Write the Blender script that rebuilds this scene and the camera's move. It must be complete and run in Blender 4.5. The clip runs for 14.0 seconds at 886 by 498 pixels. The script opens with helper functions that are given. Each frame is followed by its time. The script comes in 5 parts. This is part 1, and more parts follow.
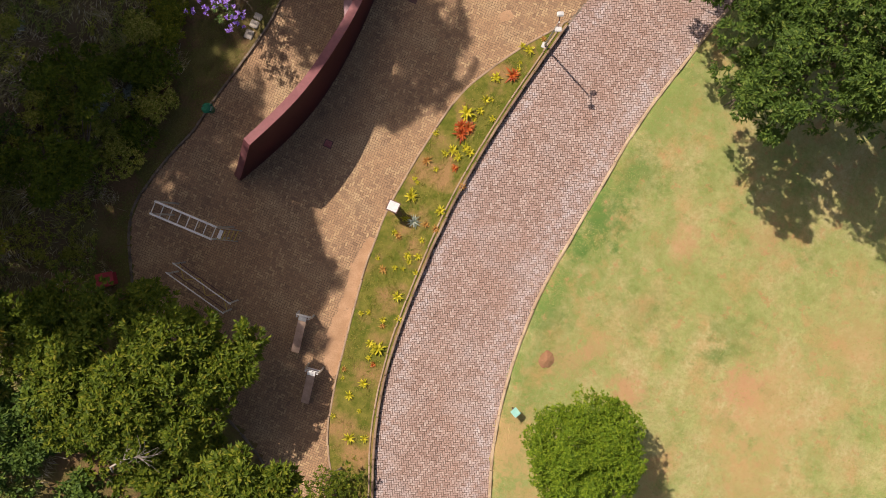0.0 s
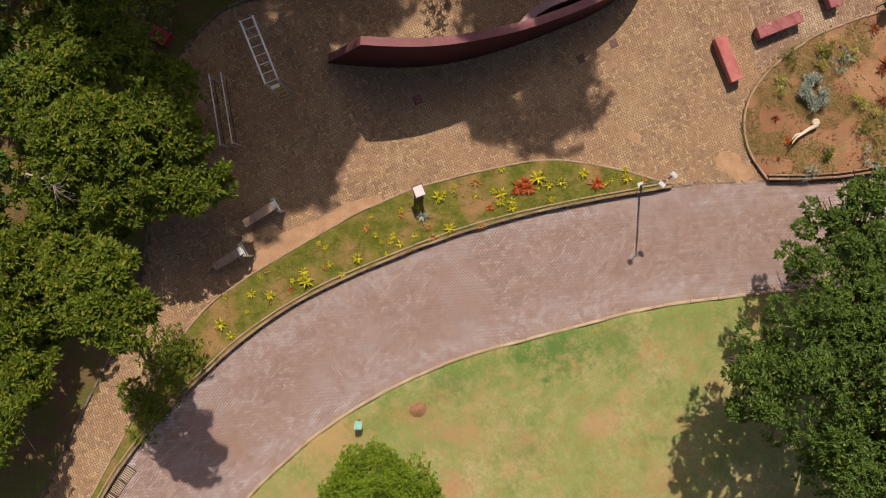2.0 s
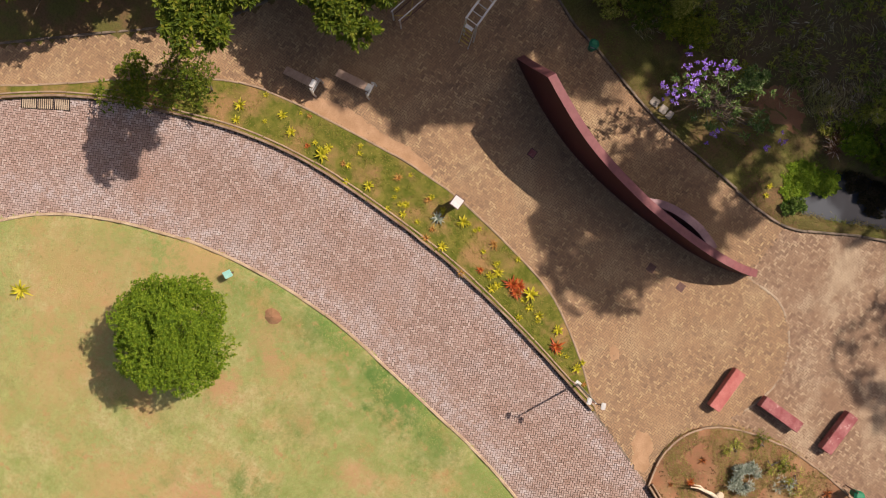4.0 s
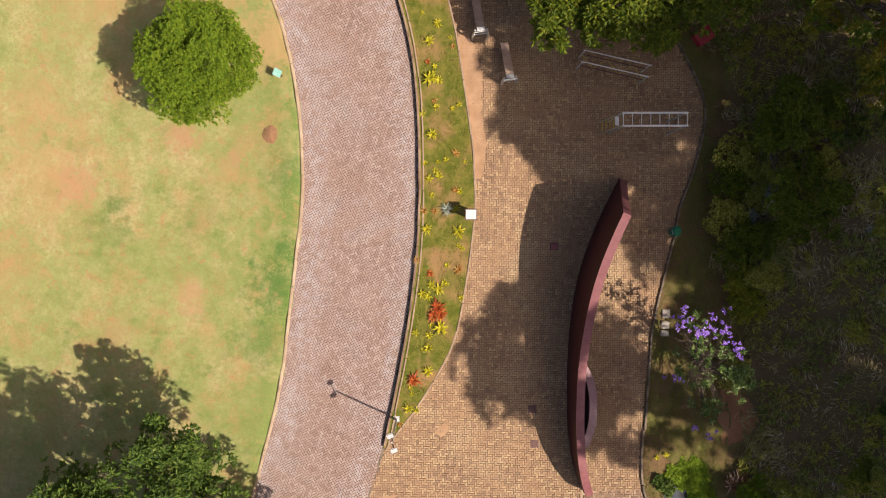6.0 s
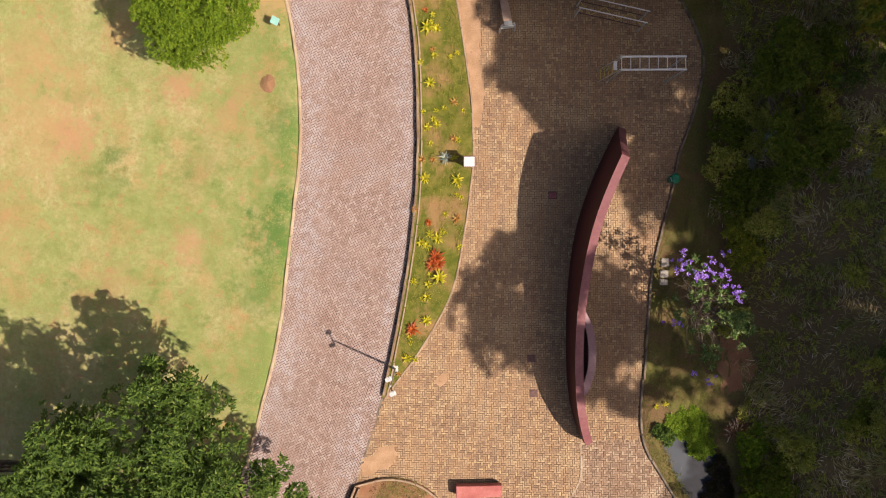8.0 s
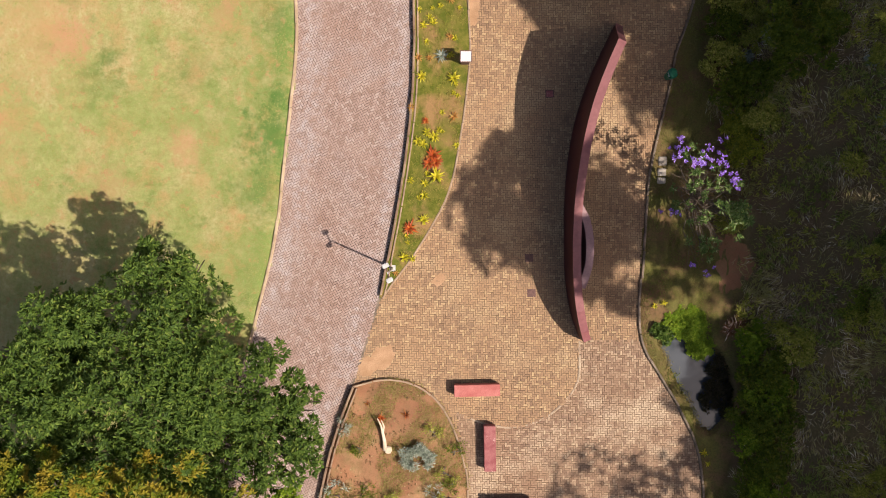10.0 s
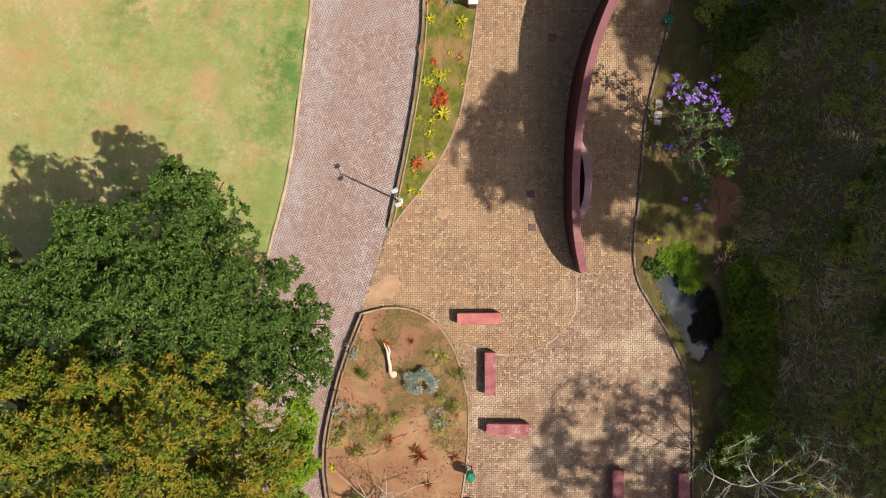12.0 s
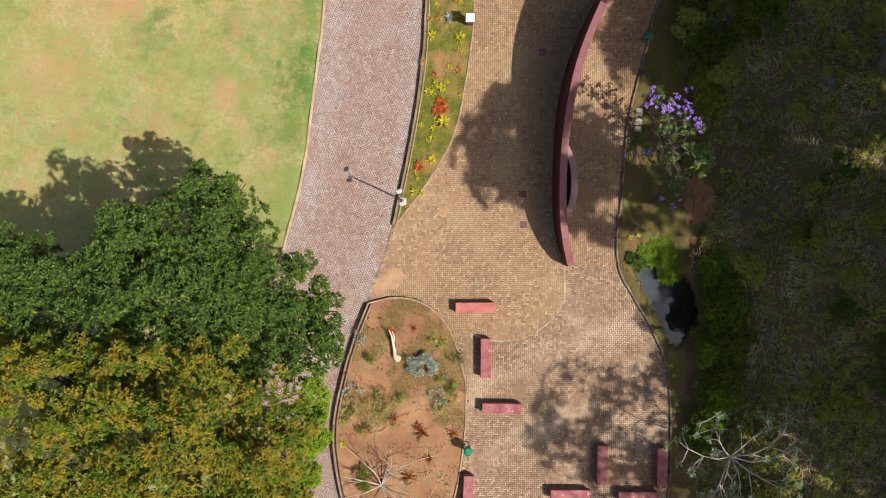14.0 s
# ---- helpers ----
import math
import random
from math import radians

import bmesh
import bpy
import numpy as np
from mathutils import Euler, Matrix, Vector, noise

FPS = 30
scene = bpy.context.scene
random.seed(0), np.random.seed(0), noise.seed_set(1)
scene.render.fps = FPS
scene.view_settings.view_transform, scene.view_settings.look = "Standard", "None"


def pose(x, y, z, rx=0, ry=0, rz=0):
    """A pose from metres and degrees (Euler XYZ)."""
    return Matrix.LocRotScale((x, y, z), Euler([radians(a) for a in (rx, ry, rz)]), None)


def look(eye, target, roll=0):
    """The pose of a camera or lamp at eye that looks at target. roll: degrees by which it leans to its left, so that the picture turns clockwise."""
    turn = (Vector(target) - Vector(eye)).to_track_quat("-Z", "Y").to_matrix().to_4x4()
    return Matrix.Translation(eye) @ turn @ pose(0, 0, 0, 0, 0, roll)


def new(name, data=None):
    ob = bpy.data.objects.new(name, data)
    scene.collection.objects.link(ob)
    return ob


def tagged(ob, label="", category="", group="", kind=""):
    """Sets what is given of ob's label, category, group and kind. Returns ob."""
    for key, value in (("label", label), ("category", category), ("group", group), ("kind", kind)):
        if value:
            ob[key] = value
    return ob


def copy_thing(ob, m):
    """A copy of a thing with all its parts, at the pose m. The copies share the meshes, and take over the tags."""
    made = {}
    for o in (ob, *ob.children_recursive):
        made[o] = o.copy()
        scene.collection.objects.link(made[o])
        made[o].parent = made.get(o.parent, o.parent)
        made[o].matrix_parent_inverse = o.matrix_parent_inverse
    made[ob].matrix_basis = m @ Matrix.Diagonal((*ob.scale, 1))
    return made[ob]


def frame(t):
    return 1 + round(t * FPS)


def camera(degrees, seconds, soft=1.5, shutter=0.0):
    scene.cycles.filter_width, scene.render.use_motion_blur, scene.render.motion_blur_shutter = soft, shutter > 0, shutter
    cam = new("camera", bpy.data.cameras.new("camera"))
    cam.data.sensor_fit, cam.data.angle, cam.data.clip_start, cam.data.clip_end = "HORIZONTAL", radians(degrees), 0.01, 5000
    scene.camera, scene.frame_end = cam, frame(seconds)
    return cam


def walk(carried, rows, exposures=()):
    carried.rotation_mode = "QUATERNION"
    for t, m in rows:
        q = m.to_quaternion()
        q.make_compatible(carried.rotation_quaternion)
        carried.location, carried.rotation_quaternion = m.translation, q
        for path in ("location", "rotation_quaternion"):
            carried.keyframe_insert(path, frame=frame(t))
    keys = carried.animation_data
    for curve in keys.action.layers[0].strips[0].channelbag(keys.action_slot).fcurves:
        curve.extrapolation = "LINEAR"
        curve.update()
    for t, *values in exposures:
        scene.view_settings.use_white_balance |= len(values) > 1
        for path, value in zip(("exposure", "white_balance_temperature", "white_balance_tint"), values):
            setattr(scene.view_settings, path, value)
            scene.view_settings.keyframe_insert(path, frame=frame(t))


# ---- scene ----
# A drone looks straight down on a small park: it turns on the spot, slides south, then climbs.
cam = camera(55.88, 14.0, soft=0.95)
PITCH, BANK = -1.438, -0.780
# seconds, x, y, height, turn about the vertical
ROWS = [
    (0.0, -0.144, 1.174, 29.734, -156.75),
    (0.5, -0.111, 1.142, 29.728, -149.85),
    (1.0, -0.054, 1.096, 29.708, -139.16),
    (1.5, -0.005, 1.091, 29.666, -125.94),
    (2.0, 0.030, 1.072, 29.478, -111.52),
    (2.2, 0.055, 1.078, 29.52, -105.77),
    (4.3, 0.118, 1.188, 29.84, -44.82),
    (4.5, 0.091, 1.177, 29.844, -38.66),
    (5.0, 0.020, 1.177, 29.821, -20.06),
    (5.3, 0.008, 1.140, 29.80, -8.62),
    (5.4, -0.035, 1.108, 29.80, -3.20),
    (5.5, -0.095, 1.088, 29.78, -0.59),
    (5.6, 0.010, 0.932, 29.97, -0.12),
    (6.0, -0.007, 0.538, 30.007, 0.04),
    (6.5, 0.000, 0.000, 29.976, 0.00),
    (7.0, 0.025, -0.412, 30.001, -0.08),
    (7.2, 0.022, -0.512, 29.99, -0.06),
    (9.3, 0.107, -3.529, 30.010, -0.31),
    (9.5, 0.106, -3.923, 30.004, -0.33),
    (10.0, 0.140, -4.904, 30.000, -0.36),
    (10.5, 0.150, -5.702, 30.026, -0.29),
    (11.0, 0.120, -6.426, 30.120, -0.32),
    (11.1, -0.095, -7.41, 30.36, 0.58),
    (11.2, -0.098, -7.405, 30.50, 0.60),
    (11.5, -0.101, -7.352, 30.787, 0.49),
    (12.0, -0.079, -7.325, 31.604, 0.56),
    (12.5, -0.082, -7.319, 32.398, 0.53),
    (13.0, -0.100, -7.358, 33.175, 0.59),
    (13.5, -0.091, -7.389, 33.898, 0.59),
    (14.0, -0.110, -7.442, 34.700, 0.56),
]
# seconds, stops, kelvin, tint: the picture cools as the light softens towards the end
EXPOSURES = [(0.0, 0.16, 6850, 18), (1.0, 0.06, 6850, 18), (2.0, -0.12, 6850, 18), (4.5, 0.14, 6850, 18), (6.5, 0.31, 6850, 18), (11.0, 0.32, 6600, 14), (11.15, 0.27, 6500, 13), (14.0, 0.25, 6350, 11)]
walk(cam, [(t, pose(x, y, z, 0, 0, turn) @ pose(0, 0, 0, PITCH, 0, 0) @ pose(0, 0, 0, 0, BANK, 0)) for t, x, y, z, turn in ROWS], EXPOSURES)

# ---- light: a high sun in the east-south-east and a clear sky ----
SUN_WAY = Vector((0.66, -0.30, 1.0)).normalized()
world = bpy.data.worlds.new("sky")
scene.world = world
world.use_nodes = True
wn = world.node_tree.nodes
sky = wn.new("ShaderNodeTexSky")
sky.sky_type, sky.sun_disc = "NISHITA", False
sky.dust_density, sky.ozone_density = 4.0, 0.3
sky.sun_elevation = math.asin(SUN_WAY.z)
sky.sun_rotation = math.atan2(SUN_WAY.x, SUN_WAY.y)
world.node_tree.links.new(sky.outputs[0], wn["Background"].inputs["Color"])
wn["Background"].inputs["Strength"].default_value = 0.082
sun_data = bpy.data.lights.new("sun", "SUN")
sun_data.energy, sun_data.angle, sun_data.color = 5.0, radians(0.6), (1.0, 0.92, 0.80)
sun = new("sun", sun_data)
sun.matrix_world = look(SUN_WAY * 60, (0, 0, 0))


# ---- materials ----
class Mat:
    """A small builder for node materials."""

    def __init__(self, name, rough=0.8, metal=0.0, spec=0.3):
        self.m = bpy.data.materials.new(name)
        self.m.use_nodes = True
        self.t = self.m.node_tree
        self.b = self.t.nodes["Principled BSDF"]
        self.b.inputs["Roughness"].default_value = rough
        self.b.inputs["Metallic"].default_value = metal
        self.b.inputs["Specular IOR Level"].default_value = spec
        self.pos = self.t.nodes.new("ShaderNodeNewGeometry").outputs["Position"]

    def node(self, kind, **inputs):
        n = self.t.nodes.new(kind)
        for k, v in inputs.items():
            self.put(n.inputs[k.replace("_", " ")], v)
        return n

    def put(self, socket, v):
        if isinstance(v, bpy.types.NodeSocket):
            self.t.links.new(v, socket)
        else:
            socket.default_value = v

    def noise(self, scale, detail=4.0, rough=0.55, stretch=None):
        n = self.node("ShaderNodeTexNoise", Scale=scale, Detail=detail, Roughness=rough)
        if stretch:
            mp = self.node("ShaderNodeMapping", Vector=self.pos)
            mp.inputs["Scale"].default_value = stretch
            self.put(n.inputs["Vector"], mp.outputs[0])
        else:
            self.put(n.inputs["Vector"], self.pos)
        return n.outputs["Fac"]

    def ramp(self, fac, stops):
        n = self.node("ShaderNodeValToRGB", Fac=fac)
        els = n.color_ramp.elements
        while len(els) < len(stops):
            els.new(0.5)
        for e, (p, c) in zip(els, stops):
            e.position, e.color = p, (*c, 1) if len(c) == 3 else c
        return n.outputs["Color"]

    def mix(self, fac, a, b, kind="MIX"):
        n = self.t.nodes.new("ShaderNodeMix")
        n.data_type, n.blend_type = "RGBA", kind
        self.put(n.inputs["Factor"], fac)
        for s, v in ((n.inputs["A"], a), (n.inputs["B"], b)):
            self.put(s, (*v, 1) if isinstance(v, tuple) and len(v) == 3 else v)
        return n.outputs["Result"]

    def level(self, fac, lo, hi, a=0.0, b=1.0):
        n = self.node("ShaderNodeMapRange")
        for i, v in enumerate((fac, lo, hi, a, b)):
            self.put(n.inputs[i], v)
        return n.outputs[0]

    def chance(self):
        """A value for each piece: by island in a joined mesh, by object for single pieces."""
        g = self.t.nodes.new("ShaderNodeNewGeometry").outputs["Random Per Island"]
        o = self.t.nodes.new("ShaderNodeObjectInfo").outputs["Random"]
        add = self.node("ShaderNodeMath")
        add.operation = "ADD"
        self.put(add.inputs[0], g), self.put(add.inputs[1], o)
        fr = self.node("ShaderNodeMath")
        fr.operation = "FRACT"
        self.put(fr.inputs[0], add.outputs[0])
        return fr.outputs[0]

    def done(self, color, bump=None, strength=0.3, distance=0.02):
        self.put(self.b.inputs["Base Color"], (*color, 1) if isinstance(color, tuple) else color)
        if bump is not None:
            n = self.node("ShaderNodeBump", Height=bump)
            n.inputs["Strength"].default_value, n.inputs["Distance"].default_value = strength, distance
            self.t.links.new(n.outputs[0], self.b.inputs["Normal"])
        return self.m


def paver_material(name, dark, mid, light, stain, pale, stain_lo=0.52, wear=0.6, tracks=False):
    m = Mat(name, 0.82)
    own = m.ramp(m.chance(), [(0.0, dark), (0.35, mid), (0.65, mid), (1.0, light)])
    broad = m.level(m.noise(0.35, 5, 0.6), stain_lo, stain_lo + 0.2)
    col = m.mix(m.level(broad, 0, 1, 0, 0.75), own, stain, "MIX")
    worn = m.level(m.noise(0.42, 7, 0.66, (1, 1.3, 1)), 0.50, 0.66, 0, wear)
    col = m.mix(worn, col, pale)
    grime = m.level(m.noise(0.9, 6, 0.7), 0.54, 0.70, 0, wear * 0.5)
    col = m.mix(grime, col, dark)
    if tracks:
        # wheel wear follows the bend of the road
        off = m.node("ShaderNodeVectorMath", Vector=m.pos)
        off.operation = "DISTANCE"
        off.inputs[1].default_value = (-30.26, 1.36, 0.0)
        lane = m.node("ShaderNodeMath")
        lane.operation = "ADD"
        m.put(lane.inputs[0], off.outputs["Value"]), m.put(lane.inputs[1], m.level(m.noise(0.8, 5, 0.6), 0.3, 0.7, -0.45, 0.45))
        speck = m.level(m.noise(3.5, 6, 0.75), 0.42, 0.62, 0.0, 1.0)
        for r0, r1, r2 in ((25.5, 26.1, 26.9), (28.9, 29.45, 29.9)):
            rise = m.node("ShaderNodeMath")
            rise.operation = "MULTIPLY"
            m.put(rise.inputs[0], m.level(lane.outputs[0], r0, r1)), m.put(rise.inputs[1], m.level(lane.outputs[0], r2, r1))
            both = m.node("ShaderNodeMath")
            both.operation = "MULTIPLY"
            m.put(both.inputs[0], rise.outputs[0]), m.put(both.inputs[1], speck)
            col = m.mix(m.level(both.outputs[0], 0, 1, 0, 0.8), col, (0.56, 0.52, 0.53))
    blot = m.level(m.noise(4.5, 5, 0.7), 0.5, 0.68, 0, 0.45)
    col = m.mix(blot, col, dark)
    dusty = m.level(m.noise(0.6, 6, 0.7, (1, 1, 0.4)), 0.5, 0.66, 0, 0.25 if tracks else 0.5)
    col = m.mix(dusty, col, stain)
    grit = m.noise(90, 3)
    col = m.mix(m.level(grit, 0.35, 0.65, 0.0, 0.35), col, (0.10, 0.075, 0.06))
    return m.done(col, grit, 0.35, 0.01)


M_ROAD = paver_material("pinkish concrete pavers", (0.30, 0.20, 0.165), (0.40, 0.285, 0.245), (0.50, 0.395, 0.35), (0.37, 0.225, 0.17), (0.47, 0.405, 0.395), tracks=True)
M_PLAZA = paver_material("tan concrete pavers", (0.25, 0.155, 0.095), (0.375, 0.238, 0.135), (0.53, 0.375, 0.205), (0.41, 0.25, 0.135), (0.55, 0.405, 0.235), 0.5)
M_TERRACE = paver_material("greyed brown pavers", (0.22, 0.135, 0.09), (0.35, 0.23, 0.15), (0.52, 0.385, 0.255), (0.28, 0.165, 0.10), (0.60, 0.47, 0.325), 0.5, 0.9)


def plain(name, a, b, scale=8.0, rough=0.8, metal=0.0, bump=0.25, spec=0.3):
    m = Mat(name, rough, metal, spec)
    n1, n2 = m.noise(scale, 5), m.noise(scale * 9, 3)
    col = m.mix(m.level(n1, 0.35, 0.65), a, b)
    col = m.mix(m.level(n2, 0.4, 0.7, 0, 0.35), col, tuple(c * 0.6 for c in a))
    return m.done(col, n2, bump, 0.01)


def leaf_material(name, stops, rough=0.6, spec=0.18, patch=None, grain=0.5):
    m = Mat(name, rough, 0.0, spec)
    col = m.ramp(m.chance(), stops)
    if patch:
        col = m.mix(m.level(m.noise(grain, 4, 0.6), 0.44, 0.60, 0, 0.8), col, patch, "MIX")
    m.put(m.b.inputs["Base Color"], col)
    tr = m.node("ShaderNodeBsdfTranslucent", Color=m.mix(0.5, col, (0.25, 0.32, 0.03)))
    mx = m.node("ShaderNodeMixShader")
    mx.inputs[0].default_value = 0.22
    m.t.links.new(m.b.outputs[0], mx.inputs[1]), m.t.links.new(tr.outputs[0], mx.inputs[2])
    m.t.links.new(mx.outputs[0], m.t.nodes["Material Output"].inputs[0])
    return m.m


M_BED = plain("sandy joint fill", (0.14, 0.092, 0.058), (0.24, 0.16, 0.10), 1.2)
M_BED_ROAD = plain("dark joint fill", (0.085, 0.058, 0.045), (0.15, 0.105, 0.08), 1.2)
M_SAND = plain("drifted sandy soil", (0.34, 0.205, 0.115), (0.44, 0.275, 0.165), 2.5, 0.95, 0, 0.4)
M_KERB = plain("weathered concrete kerb", (0.27, 0.19, 0.125), (0.40, 0.29, 0.20), 2.5)
M_KERB_PALE = plain("pale ochre kerb", (0.34, 0.24, 0.15), (0.50, 0.39, 0.26), 2.0)
M_KERB_BROWN = plain("stained brown concrete kerb", (0.17, 0.105, 0.07), (0.33, 0.235, 0.16), 2.2)
M_KERB_DARK = plain("lichen darkened concrete", (0.10, 0.08, 0.06), (0.26, 0.20, 0.15), 3.0)
sm = Mat("red garden soil with litter", 0.95, 0.0, 0.1)
sf, sc = sm.noise(28, 4, 0.7), sm.noise(1.1, 6, 0.65)
soil = sm.mix(sm.level(sc, 0.4, 0.6), (0.33, 0.165, 0.09), (0.40, 0.235, 0.13))
soil = sm.mix(sm.level(sm.noise(2.2, 7, 0.75), 0.47, 0.60, 0, 0.75), soil, (0.22, 0.165, 0.075))
soil = sm.mix(sm.level(sm.noise(0.5, 4, 0.6), 0.42, 0.6, 0, 0.7), soil, (0.24, 0.115, 0.065))
soil = sm.mix(sm.level(sf, 0.5, 0.72, 0, 0.6), soil, (0.12, 0.07, 0.035))
M_SOIL = sm.done(soil, sf, 0.8, 0.03)
M_MORTAR = plain("pale cement", (0.30, 0.22, 0.15), (0.46, 0.37, 0.27), 3)
# one wall paint, with shade coloured into the body and sun into the top
M_PAINT_SHADED = plain("shaded dark red painted concrete", (0.050, 0.008, 0.012), (0.070, 0.012, 0.017), 0.9, 0.55)
M_PAINT_LIT = plain("sunlit red painted concrete", (0.21, 0.075, 0.08), (0.27, 0.11, 0.11), 0.9, 0.6)
M_ROSE = plain("faded rose painted concrete", (0.27, 0.16, 0.175), (0.34, 0.21, 0.22), 1.5, 0.6)
M_BENCH = plain("red painted concrete", (0.38, 0.105, 0.092), (0.47, 0.165, 0.145), 2.6, 0.7)
wm = Mat("worn red painted concrete", 0.8)
wn1, wn2 = wm.noise(2.4, 5, 0.65), wm.noise(5.5, 6, 0.7)
wcol = wm.mix(wm.level(wn1, 0.38, 0.62), (0.25, 0.07, 0.075), (0.36, 0.145, 0.14))
wcol = wm.mix(wm.level(wn2, 0.60, 0.64, 0, 0.8), wcol, (0.52, 0.33, 0.30))
M_BENCH_WORN = wm.done(wm.mix(wm.level(wm.noise(40, 3), 0.45, 0.7, 0, 0.35), wcol, (0.14, 0.05, 0.05)), wn2, 0.3, 0.01)
M_STEEL = plain("galvanised steel", (0.50, 0.50, 0.49), (0.62, 0.62, 0.60), 6, 0.45, 0.6)
M_PANEL = plain("faded printed panel", (0.56, 0.53, 0.52), (0.64, 0.61, 0.60), 9, 0.5)
M_WHITE = plain("white painted metal", (0.74, 0.73, 0.70), (0.80, 0.79, 0.77), 5, 0.5)
M_YELLOW = plain("yellow painted steel", (0.45, 0.33, 0.06), (0.55, 0.42, 0.10), 6, 0.5)
M_DRIFT = plain("bleached driftwood", (0.55, 0.45, 0.32), (0.68, 0.60, 0.47), 6, 0.8)
M_GREEN = plain("green plastic", (0.012, 0.16, 0.08), (0.02, 0.22, 0.11), 5, 0.45)
M_TEAL = plain("pale teal panel", (0.25, 0.52, 0.46), (0.32, 0.60, 0.52), 6, 0.4)
M_BLACK = plain("painted gap shade", (0.015, 0.012, 0.012), (0.03, 0.025, 0.02), 5, 0.9)
M_CRIMSON = plain("crimson painted wood", (0.30, 0.02, 0.035), (0.38, 0.035, 0.05), 3, 0.5)
M_IRON = plain("rusted iron", (0.10, 0.055, 0.05), (0.17, 0.09, 0.075), 8, 0.7)
M_BARK = plain("grey brown bark", (0.10, 0.075, 0.055), (0.20, 0.16, 0.12), 5, 0.9, 0, 0.6)
M_PALE_BARK = plain("pale grey bark", (0.34, 0.30, 0.25), (0.48, 0.44, 0.38), 5, 0.8)
M_ROCK = plain("grey stone", (0.25, 0.22, 0.19), (0.40, 0.36, 0.31), 4, 0.9)
M_LEAF_DARK = leaf_material("deep green foliage", [(0, (0.03, 0.06, 0.012)), (0.5, (0.065, 0.12, 0.020)), (0.9, (0.115, 0.18, 0.030)), (1, (0.17, 0.22, 0.04))])
M_LEAF_YELLOW = leaf_material("yellow green foliage", [(0, (0.055, 0.10, 0.010)), (0.5, (0.10, 0.155, 0.012)), (1, (0.17, 0.20, 0.018))], 0.6, 0.18, (0.31, 0.215, 0.022), 1.7)
M_LEAF_MID = leaf_material("mid green foliage", [(0, (0.04, 0.07, 0.006)), (0.5, (0.085, 0.125, 0.010)), (0.9, (0.15, 0.18, 0.015)), (1, (0.22, 0.21, 0.025))])
M_LEAF_BUSH = leaf_material("bright green foliage", [(0, (0.06, 0.12, 0.008)), (0.5, (0.13, 0.215, 0.012)), (1, (0.22, 0.29, 0.02))])
M_LEAF_LIME = leaf_material("lime green foliage", [(0, (0.10, 0.19, 0.012)), (0.5, (0.18, 0.29, 0.018)), (1, (0.28, 0.36, 0.03))])
M_LEAF_TIPS = leaf_material("yellow tipped foliage", [(0, (0.10, 0.14, 0.012)), (0.5, (0.20, 0.235, 0.02)), (1, (0.36, 0.35, 0.035))])
M_LEAF_GREY = leaf_material("silver green foliage", [(0, (0.16, 0.20, 0.155)), (0.5, (0.29, 0.335, 0.275)), (1, (0.46, 0.49, 0.42))], 0.7)
M_LEAF_SHRUB = leaf_material("dull green scrub", [(0, (0.15, 0.18, 0.025)), (0.5, (0.31, 0.33, 0.05)), (1, (0.50, 0.46, 0.11))])
M_STRAW = leaf_material("dry grass", [(0, (0.20, 0.135, 0.08)), (0.4, (0.46, 0.345, 0.22)), (0.7, (0.37, 0.345, 0.10)), (0.9, (0.64, 0.53, 0.38)), (1, (0.84, 0.78, 0.68))], 0.8, 0.15, (0.29, 0.29, 0.08), 0.7)
M_TUFT = leaf_material("garden grass", [(0, (0.11, 0.145, 0.012)), (0.5, (0.20, 0.215, 0.025)), (1, (0.34, 0.28, 0.08))], 0.7, 0.2, (0.30, 0.22, 0.07), 1.1)
M_VERGE = leaf_material("rough verge grass", [(0, (0.07, 0.10, 0.015)), (0.5, (0.13, 0.155, 0.026)), (1, (0.22, 0.20, 0.06))], 0.7, 0.2, (0.19, 0.135, 0.06), 1.1)
M_BROMELIAD = leaf_material("yellow green rosette leaves", [(0, (0.24, 0.26, 0.02)), (0.5, (0.48, 0.42, 0.025)), (1, (0.68, 0.58, 0.06))], 0.4)
M_BROMELIAD_RED = leaf_material("rust red rosette leaves", [(0, (0.30, 0.05, 0.02)), (0.6, (0.48, 0.10, 0.025)), (1, (0.50, 0.22, 0.06))], 0.4)
M_ALOE = leaf_material("dark red aloe leaves", [(0, (0.06, 0.03, 0.015)), (0.5, (0.22, 0.045, 0.02)), (0.85, (0.36, 0.10, 0.03)), (1, (0.46, 0.24, 0.05))], 0.45)
M_BROMELIAD_TAN = leaf_material("orange tan rosette leaves", [(0, (0.32, 0.14, 0.04)), (0.6, (0.45, 0.22, 0.06)), (1, (0.50, 0.34, 0.10))], 0.5)
M_PETAL = leaf_material("violet petals", [(0, (0.20, 0.08, 0.45)), (0.6, (0.34, 0.17, 0.68)), (1, (0.55, 0.42, 0.80))], 0.6)

# the grey-blue base colour imitates the sky's reflection on dark water
water = Mat("still water with painted sky tone", 0.04, 0.0, 0.5)
M_WATER = water.done((0.060, 0.070, 0.082), water.noise(3, 2), 0.03, 0.01)

# lawn and wild ground share one sheet of earth
gm = Mat("lawn and bare earth", 0.95, 0.0, 0.1)
blade = gm.noise(45, 4, 0.7)
sep = gm.node("ShaderNodeSeparateXYZ", Vector=gm.pos)
lush = gm.level(sep.outputs[0], -9.5, -5.2)
rim = gm.level(sep.outputs[0], -6.6, -5.0)
green = gm.mix(gm.level(gm.noise(1.3, 6, 0.7), 0.35, 0.68), (0.20, 0.275, 0.075), (0.37, 0.385, 0.15))
green = gm.mix(gm.level(lush, 0, 1, 0, 0.7), green, (0.15, 0.25, 0.06))
